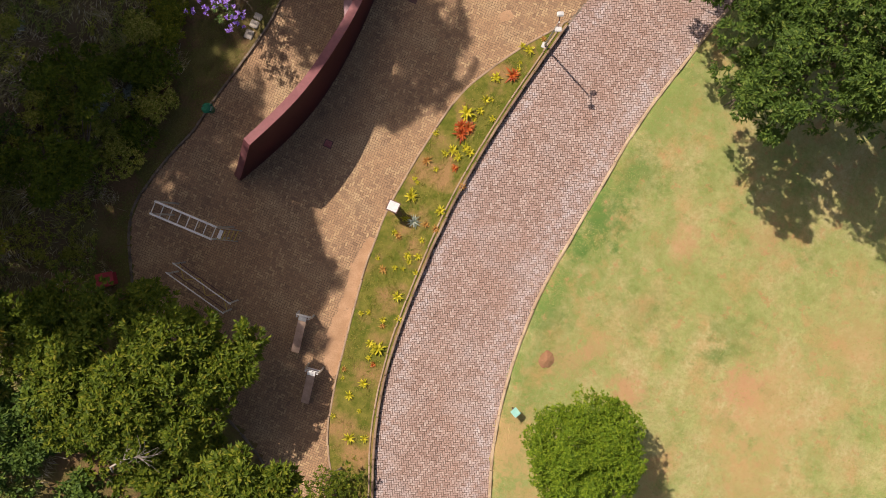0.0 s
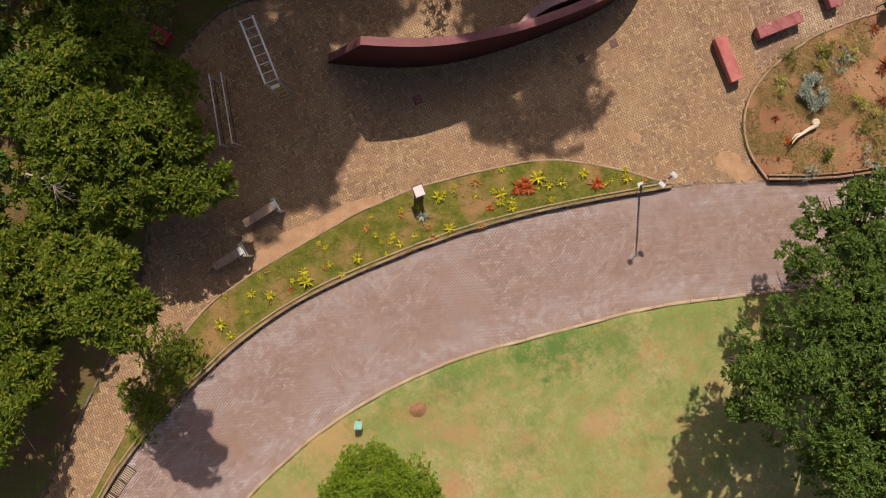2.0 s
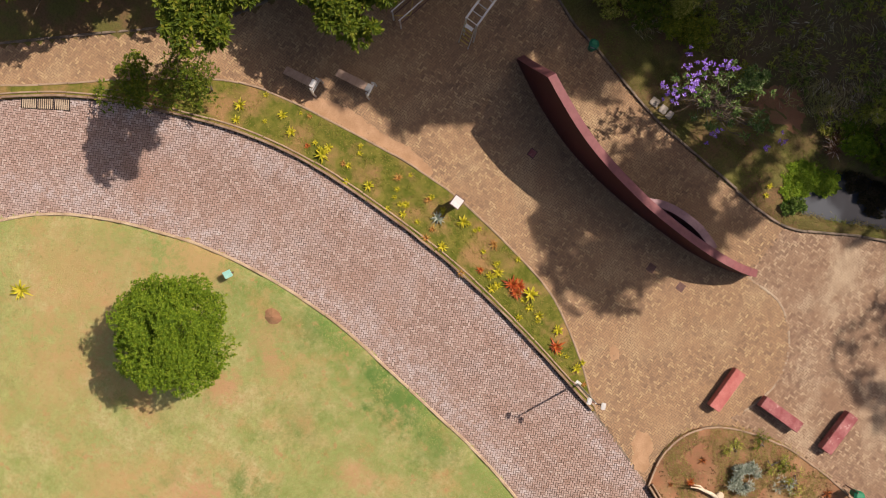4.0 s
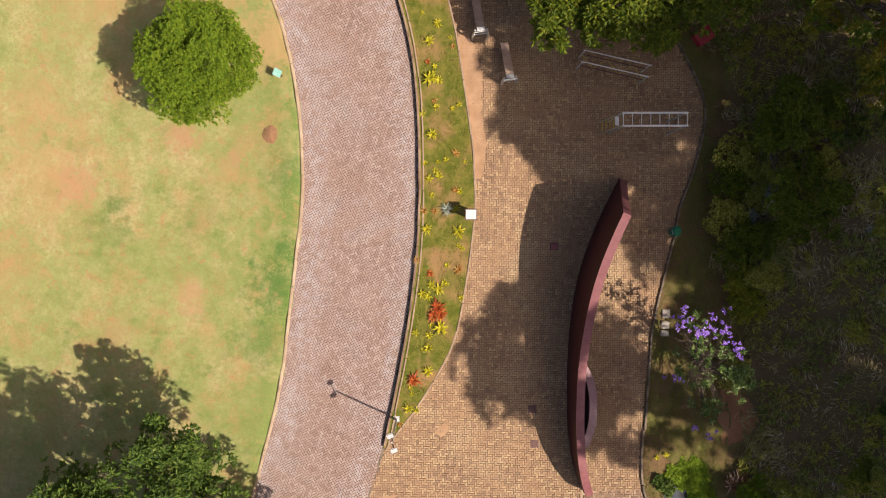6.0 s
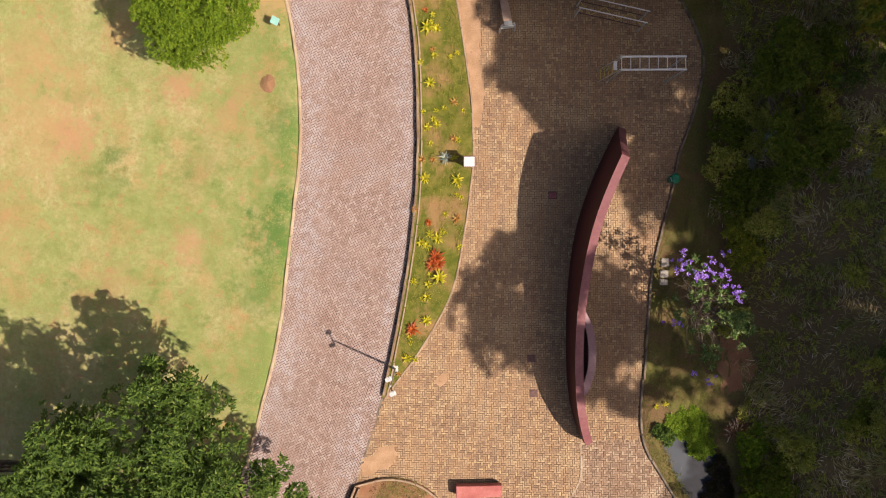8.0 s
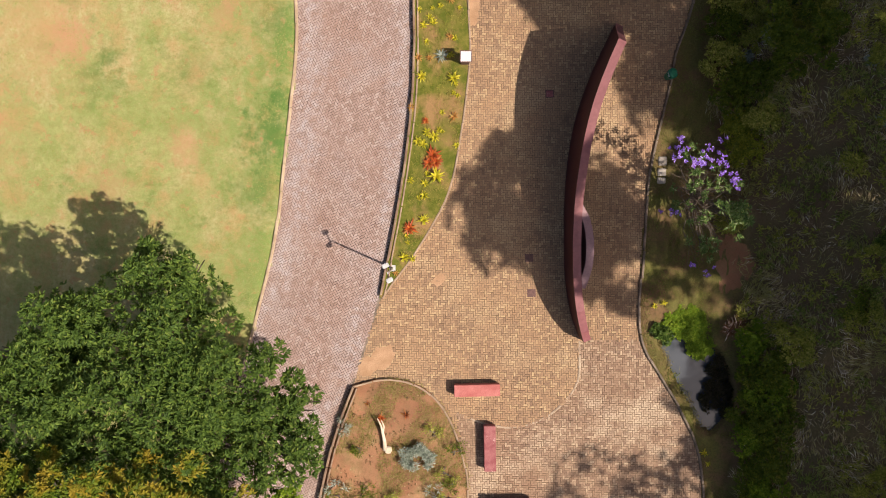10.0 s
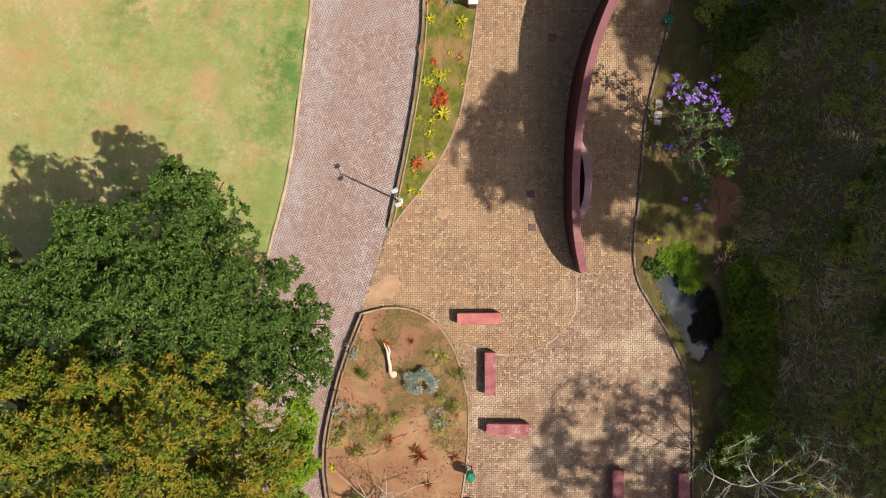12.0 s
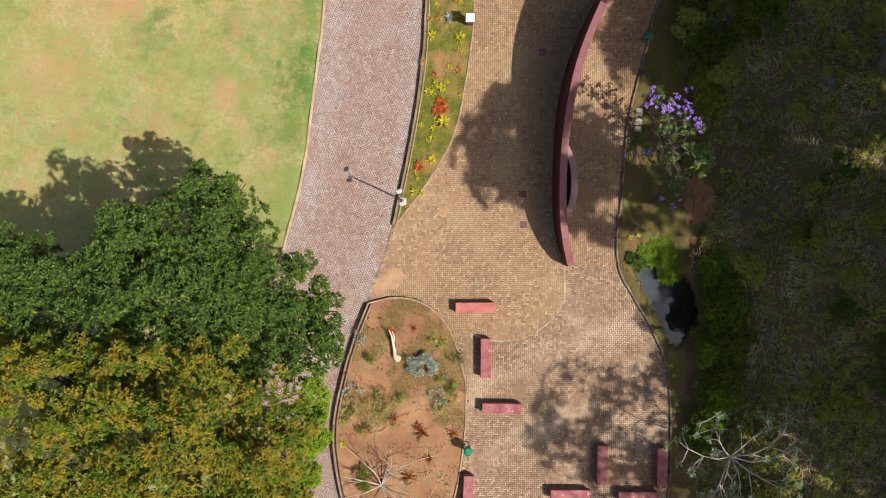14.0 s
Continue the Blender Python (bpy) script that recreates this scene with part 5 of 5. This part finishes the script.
pc = np.array([(x + r_.normal(0, sx), y + r_.normal(0, sy), z + r_.normal(0, 0.1)) for x, y, sx, sy, n, z in ((8.2, -2.15, 0.13, 0.18, 8, 3.1), (8.2, -2.55, 0.16, 0.12, 7, 3.0), (8.65, -2.8, 0.30, 0.10, 14, 3.1), (9.2, -2.75, 0.22, 0.14, 12, 3.1), (9.4, -2.35, 0.16, 0.16, 9, 3.1),
                                                                                                    (9.55, -3.2, 0.25, 0.12, 8, 3.0), (10.1, -3.45, 0.13, 0.16, 8, 3.0), (8.1, -4.45, 0.22, 0.08, 7, 2.6), (8.95, -6.25, 0.1, 0.1, 4, 2.2), (9.35, -6.35, 0.1, 0.1, 4, 2.2)) for _ in range(n)])
v, f = rosettes(pc, np.tile([0, 0, 1.0], (len(pc), 1)), 10, 0.085, 0.06, 78)
quads("blossom", v, f, M_PETAL, violet, "violet and lilac flower heads")

pond = flat("pond_water", [(9.75 + (x - 9.75) * 1.12, -10.4 + (y + 10.4) * 1.08) for x, y in POND], -0.16, M_WATER, label="dark still pond reflecting the sky", category="water", kind="structure")
shrub("pond_plants", "low rounded mass of bright green pond plants", 9.38, -8.42, (0.92, 0.58, 0.16), M_LEAF_LIME, (0.065, 0.045), 131, 190, 50, -0.12, 5)
shrub("pond_plants", "low rounded mass of bright green pond plants", 9.85, -9.15, (0.46, 0.5, 0.16), M_LEAF_LIME, (0.065, 0.045), 132, 110, 50, -0.14, 5)
shrub("pond_plants", "dark green leafy plants at the pond edge", 8.42, -8.75, (0.3, 0.42, 0.2), M_LEAF_DARK, (0.12, 0.05), 135, 14, 20, -0.05, 6)
M_BRONZE = leaf_material("dark bronze foliage", [(0, (0.012, 0.012, 0.008)), (0.6, (0.04, 0.03, 0.018)), (1, (0.08, 0.06, 0.04))])
shrub("pond_plants", "dark bronze leafy plants in the pond", 10.45, -11.0, (0.55, 1.0, 0.2), M_BRONZE, (0.12, 0.04), 133, 50, 26, -0.18, 5)
shrub("pond_plants", "dark bronze leafy plants in the pond", 10.5, -10.0, (0.4, 0.5, 0.2), M_BRONZE, (0.12, 0.04), 134, 18, 22, -0.18, 5)
M_FROND = leaf_material("withered reddish fronds", [(0, (0.12, 0.05, 0.03)), (0.7, (0.24, 0.11, 0.07)), (1, (0.62, 0.52, 0.42))], 0.8)
shrub("withered_plant", "withered reddish-brown fronds beside the pond", 10.84, -8.54, (0.36, 0.28, 0.2), M_FROND, (0.34, 0.04), 136, 7, 10, None, 5)
for k, (hx, hy, hr) in enumerate(((11.35, -8.9, 0.55), (11.85, -9.7, 0.75), (11.5, -10.5, 0.6), (12.0, -10.9, 0.75), (11.45, -11.5, 0.65), (12.1, -12.0, 0.8), (11.35, -12.5, 0.65), (11.9, -13.1, 0.7), (11.45, -13.9, 0.65), (11.9, -14.6, 0.7), (11.3, -15.3, 0.55),
                                 (12.6, -9.0, 0.6), (11.0, -16.2, 0.5), (10.95, -1.6, 0.65), (11.15, -2.3, 0.6), (11.6, -1.2, 0.6), (10.6, -0.2, 0.7), (10.4, 0.9, 0.65), (10.5, 2.0, 0.6), (10.7, 3.1, 0.7), (11.4, 0.4, 0.7), (10.75, -4.6, 0.5))):
    mt = M_LEAF_TIPS if k in (13, 14) else (M_LEAF_BUSH, M_LEAF_MID, M_LEAF_MID)[k % 3] if k < 11 else (M_LEAF_MID, M_LEAF_SHRUB)[k % 2]
    shrub("verge_shrub", "yellow-green shrub at the foot of the bank" if k in (13, 14) else "leafy green shrub at the foot of the bank", hx, hy, (hr, hr * 1.15, hr * 0.75), mt, (0.13, 0.05), 500 + k, 26, 26)
yw = rosette_kind("yellow_plant", "yellow-green spiky plant by the pond kerb", M_BROMELIAD, 14, 0.26, 0.05, 14, "pond edge plants")
scatter_plants(yw, [(8.15, -7.75, 1.0), (8.5, -7.65, 0.8), (9.95, -13.1, 0.9), (10.1, -13.5, 0.6)], 0.05, 6)

# a pale-branched tree with star-like leaf clusters
star = empty("pale_branched_tree", Matrix(), "open tree with pale branches and silvery star-like leaf clusters", "tree")
r_ = rnd(88)
root = np.array([11.9, -16.6, float(land(11.9, -16.6)) - 0.1])
hub = root + np.array([0.0, 0.15, 1.2])
lines, tips = [], []
for k in range(9):
    a = 2 * math.pi * k / 9 + r_.normal(0, 0.22)
    L = r_.uniform(1.5, 2.9)
    bend = r_.choice([-1, 1]) * r_.uniform(0.25, 0.6)
    pts = [hub]
    for q in (0.25, 0.5, 0.75, 1.0):
        w = a + bend * (q - 0.3)
        pts.append(hub + np.array([math.cos(w) * L * q, math.sin(w) * L * q * 0.85, 1.3 * math.sqrt(q) + r_.normal(0, 0.06)]))
    lines.append((pts, [0.034, 0.027, 0.02, 0.015, 0.009]))
    tips.append(pts[-1])
    for i in (1, 2, 2, 3, 3, 3, 4):
        w = a + r_.choice([-1, 1]) * r_.uniform(0.5, 1.2)
        reach = r_.uniform(0.45, 0.95)
        q = pts[i] + np.array([math.cos(w) * reach, math.sin(w) * reach, r_.uniform(0.1, 0.45)])
        lines.append(([pts[i], (pts[i] + q) / 2 + r_.normal(0, 0.07, 3), q], [0.02, 0.014, 0.008]))
        tips.append(q)
v, f = tube([root, (root + hub) / 2, hub], [0.12, 0.10, 0.08], 9)
link_mesh("trunk", v, f, M_PALE_BARK, star, smooth=True)
for k in range(0, len(lines), 4):
    v, f = tubes(lines[k:k + 4])
    link_mesh("limb", v, f, M_PALE_BARK, star, "pale grey branch", smooth=True)
tips = np.array(tips)
v, f = rosettes(tips, np.tile([0, 0, 1.0], (len(tips), 1)), 26, 0.22, 0.032, 89, 1.05)
quads("crown", v, f, leaf_material("grey green star leaves", [(0, (0.12, 0.19, 0.07)), (0.6, (0.24, 0.31, 0.15)), (1, (0.52, 0.55, 0.42))]), star)

# scrub over the bank: single shrubs, then the dry grass between them
r_ = rnd(140)
count = 0
for k in range(700):
    sy = r_.uniform(-24, 15)
    sx = float(edge_x(sy)) + r_.uniform(1.9, 15) if k > 60 else float(edge_x(sy)) + r_.uniform(2.3, 4.0)
    if sx > 21 or math.hypot(sx - 9.8, sy + 10.5) < 2.3 or math.hypot(sx - 9.3, sy + 4.2) < 2.0 or noise.noise((sx * 0.35, sy * 0.35, 3.0)) < -0.08 or math.hypot(sx - 11.7, sy + 17) < 1.6:
        continue
    if (sx < 10.2 and sy > 6.3) or sx < edge_x(sy) + scrub_from(sy) + 0.5:
        continue
    s = r_.uniform(0.25, 0.75) * (1.2 if sx < edge_x(sy) + 4.5 else 0.9)
    u = r_.uniform()
    mt, lb = (M_LEAF_SHRUB, "dull green wild shrub on the bank") if u < 0.62 else (M_LEAF_MID, "green leafy shrub on the bank") if u < 0.72 else (M_LEAF_DARK, "dark green shrub on the bank") if u < 0.95 else (M_LEAF_GREY, "pale grey wild shrub on the bank")
    s = s * 0.4 if u >= 0.95 else s
    shrub("wild_shrub", lb, sx, sy, (s, s * r_.uniform(0.8, 1.2), s * 0.6), mt, (0.13, 0.035), 200 + k, 15, 14, None, 6)
    count += 1
    if count > 190:
        break
n = 66000
gx, gy = r_.uniform(8, 22, n), r_.uniform(-26, 16, n)
k = (gx - edge_x(gy) > scrub_from(gy) + 0.35 * np.sin(gy * 2.3) + 0.2 * np.sin(gy * 5.1)) & (np.hypot(gx - 9.8, gy + 10.5) > 2.0)
gx, gy = gx[k], gy[k]
comb = np.array([4.5 * noise.noise((x * 0.45, y * 0.45, 11.0)) + 2.0 * noise.noise((x * 1.7, y * 1.7, 5.0)) for x, y in zip(gx, gy)])
tufts("bank_grass", np.stack([gx, gy, land(gx, gy) - 0.02], 1), M_STRAW, 0.38, 0.026, 4, 301, "tangled dry and green wild grass on the bank", "wild grass", comb)
M_UNDER = leaf_material("undergrowth leaves", [(0, (0.09, 0.13, 0.025)), (0.5, (0.20, 0.25, 0.05)), (1, (0.36, 0.38, 0.10))])
n = 20000
bx, by = r_.uniform(8, 22, n), r_.uniform(-26, 16, n)
dense = np.array([noise.noise((x * 0.8, y * 0.8, 31.0)) + 0.7 * noise.noise((x * 2.4, y * 2.4, 8.0)) for x, y in zip(bx, by)])
k = (bx - edge_x(by) > scrub_from(by) + 0.1) & (np.hypot(bx - 9.8, by + 10.5) > 2.1) & (dense > -0.1)
bush_at = np.stack([bx[k], by[k], land(bx[k], by[k]) + 0.12 + 0.35 * np.clip(dense[k], 0, 1)], 1)
split = np.sin(bush_at[:, 0] * 1.9 + 2.0 * np.sin(bush_at[:, 1] * 1.3)) > 0.2
for low, mt, lb in ((bush_at[~split], M_LEAF_SHRUB, "low olive undergrowth covering the bank"), (bush_at[split], M_UNDER, "low dark green undergrowth covering the bank")):
    v, f = rosettes(low, np.tile([0, 0, 1.0], (len(low), 1)), 8, 0.18, 0.045, 307, 1.1)
    tagged(quads("undergrowth", v, f, mt), lb, "undergrowth", kind="stuff")
n = 34000
gx, gy = r_.uniform(7.5, 14, n), r_.uniform(-20, 8, n)
d = gx - edge_x(gy)
k = (d > 0.08) & (d < scrub_from(gy) + 0.4) & (land(gx, gy) > -0.10) & (np.hypot((gx - 10.95) / 0.55, (gy + 6.2) / 1.0) > 1)
k &= np.array([noise.noise((x * 0.9, y * 0.9, 4.0)) for x, y in zip(gx, gy)]) > np.where(gy < -12.5, 0.05, -0.3)
tufts("verge_grass", np.stack([gx[k], gy[k], land(gx[k], gy[k]) - 0.01], 1), M_VERGE, 0.11, 0.014, 5, 303, "short green grass verge along the plaza edge", "grass")
r_ = rnd(305)
shore = np.repeat(np.array(POND), 9, 0) + r_.normal(0, 0.07, (len(POND) * 9, 2))
shore = (shore - [9.75, -10.4]) * 1.1 + [9.75, -10.4]
shore = shore[shore[:, 0] - edge_x(shore[:, 1]) > 0.12]
tufts("pond_grass", np.stack([shore[:, 0], shore[:, 1], np.full(len(shore), -0.06)], 1), M_VERGE, 0.18, 0.018, 7, 306, "grass hanging over the pond edge", "grass")


# ---- tall trees higher up the bank, which shade the plaza ----
def tall_tree(x, y, top_z, spread, seed, lean=(0, 0), per=24):
    z = float(land(x, y)) - 0.2
    c = (x + lean[0], y + lean[1], top_z - 2.0)
    return tree("tall_tree", "tall dark green tree standing high on the bank", "tree", (x, y, z),
                [(c, (spread, spread, 2.0), 95, per), ((c[0] + spread * 0.6, c[1] - spread * 0.5, c[2] - 0.8), (spread * 0.7, spread * 0.7, 1.5), 55, per)], M_LEAF_DARK, (0.39, 0.145), seed, 0.32, 5)


tall_tree(18.7, 0.2, 19.5, 4.3, 401, (-0.6, 0.85))
tall_tree(18.2, -9.8, 19.5, 3.2, 402, (-2.4, 0.7))
tall_tree(19.8, -21.6, 19.0, 3.3, 403, (-0.8, 0.0), 7)
tall_tree(25.0, -6.0, 20.0, 4.2, 405)
tall_tree(25.5, -14.5, 20.0, 4.0, 406)
tall_tree(27.0, -23.0, 20.0, 4.2, 407)
tall_tree(22.6, -0.6, 19.0, 3.6, 409, (-1.0, 0))
tall_tree(22.0, -5.4, 20.0, 2.8, 412)
tall_tree(22.8, -9.6, 19.0, 2.6, 416)
tall_tree(24.0, -13.6, 19.0, 1.9, 419)
tall_tree(18.4, 2.0, 19.5, 1.8, 417, (-2.2, -1.0))
tall_tree(31.5, -19.0, 22.0, 4.4, 415)
tall_tree(16.7, -1.2, 19.5, 1.5, 418, (-0.5, 0.0))
tall_tree(19.2, 3.2, 18.5, 1.3, 410, (-2.0, 0))
tall_tree(22.5, -17.0, 18.0, 2.8, 411)


# ---- paving stones, last: herringbone pavers over road, plaza and terrace ----
def herringbone(poly, origin, degrees, pitch=0.083, margin=0.0, skip=()):
    """Centres, turn (0 or 90) of the pavers whose centres lie inside poly."""
    xs, ys = [p[0] for p in poly], [p[1] for p in poly]
    reach = int(max(max(xs) - min(xs), max(ys) - min(ys)) * 0.75 / pitch)
    gx, gy = np.meshgrid(np.arange(-reach, reach), np.arange(-reach, reach))
    d = (gx - gy) % 4
    h, v = d == 0, d == 3
    cx = np.concatenate([(gx[h] + 1.0), (gx[v] + 0.5)]) * pitch
    cy = np.concatenate([(gy[h] + 0.5), (gy[v] + 1.0)]) * pitch
    up = np.concatenate([np.zeros(h.sum()), np.ones(v.sum())])
    a = radians(degrees)
    x = origin[0] + cx * math.cos(a) - cy * math.sin(a)
    y = origin[1] + cx * math.sin(a) + cy * math.cos(a)
    keep = inside(x, y, poly) & (y < 20) & (y > -23)
    for p in skip:
        keep &= ~inside(x, y, p)
    return x[keep], y[keep], up[keep] * 90 + degrees


PAVER = np.array([(sx * (0.5 - i), sy * (0.5 - j), z) for z, i, j in ((-1, 0, 0), (0, 0.035, 0.07)) for sx, sy in ((-1, -1), (1, -1), (1, 1), (-1, 1))])
PAVER_FACES = np.array([(4, 5, 6, 7), (0, 1, 5, 4), (1, 2, 6, 5), (2, 3, 7, 6), (3, 0, 4, 7)])


def lay(places, mat, parent, single, seed, size=(0.1575, 0.075), name="paver"):
    """Pavers in the stretch `single` (x0, y0, x1, y1) are pieces of their own, the rest one joined part."""
    x, y, turn = places
    r = rnd(seed)
    alone = (x > single[0]) & (x < single[2]) & (y > single[1]) & (y < single[3])
    base = PAVER * np.array([*size, 0.03])
    meshes = []
    for k in range(3):
        me = bpy.data.meshes.new(name)
        v = base + r.normal(0, 0.0012, base.shape)
        me.from_pydata([tuple(p) for p in v], [], [tuple(int(i) for i in f) for f in PAVER_FACES])
        me.materials.append(mat)
        meshes.append(me)
    for px, py, a in zip(x[alone], y[alone], turn[alone]):
        ob = new(name, meshes[r.randint(3)])
        ob.parent = parent
        ob.matrix_world = pose(px, py, r.normal(0, 0.0015), r.normal(0, 0.5), r.normal(0, 0.5), a + r.normal(0, 0.6))
    x, y, turn = x[~alone], y[~alone], np.radians(turn[~alone] + r.normal(0, 0.6, (~alone).sum()))
    n = len(x)
    v = base[None] + r.normal(0, 0.0012, (n, 8, 3))
    v[:, :, 2] += r.normal(0, 0.0022, (n, 1)) + v[:, :, 0] * r.normal(0, 0.016, (n, 1)) + v[:, :, 1] * r.normal(0, 0.03, (n, 1))
    c, s = np.cos(turn)[:, None], np.sin(turn)[:, None]
    out = np.stack([x[:, None] + v[:, :, 0] * c - v[:, :, 1] * s, y[:, None] + v[:, :, 0] * s + v[:, :, 1] * c, v[:, :, 2]], 2).reshape(-1, 3)
    faces = (PAVER_FACES[None] + 8 * np.arange(n)[:, None, None]).reshape(-1)
    me = bpy.data.meshes.new("pavers")
    me.vertices.add(len(out))
    me.vertices.foreach_set("co", out.ravel())
    me.loops.add(len(faces))
    me.loops.foreach_set("vertex_index", faces)
    me.polygons.add(len(faces) // 4)
    me.polygons.foreach_set("loop_start", np.arange(0, len(faces), 4))
    me.polygons.foreach_set("use_smooth", [False] * (len(faces) // 4))
    me.materials.append(mat)
    me.update(calc_edges=True)
    ob = tagged(new("pavers", me), kind="stuff")
    ob.parent = parent


lay(herringbone(ROAD_POLY, (-3, -4), 28), M_ROAD, road, (-2.4, 1.0, -0.8, 3.2), 1, (0.155, 0.072))
lay(herringbone(PLAZA_POLY, (3, 0), 0.8, skip=(TERRACE_POLY,)), M_PLAZA, plaza, (1.7, -0.2, 3.3, 2.2), 2)
lay(herringbone([p for p in TERRACE_POLY], (3, -14), 0.8, skip=(BED_POLY, [(9.9 + 10, -30)] + [tuple(p) for p in PLAZA_EAST[::-1]] + [(20, 22)])), M_TERRACE, plaza, (3, -14.0, 4.2, -12.6), 3)
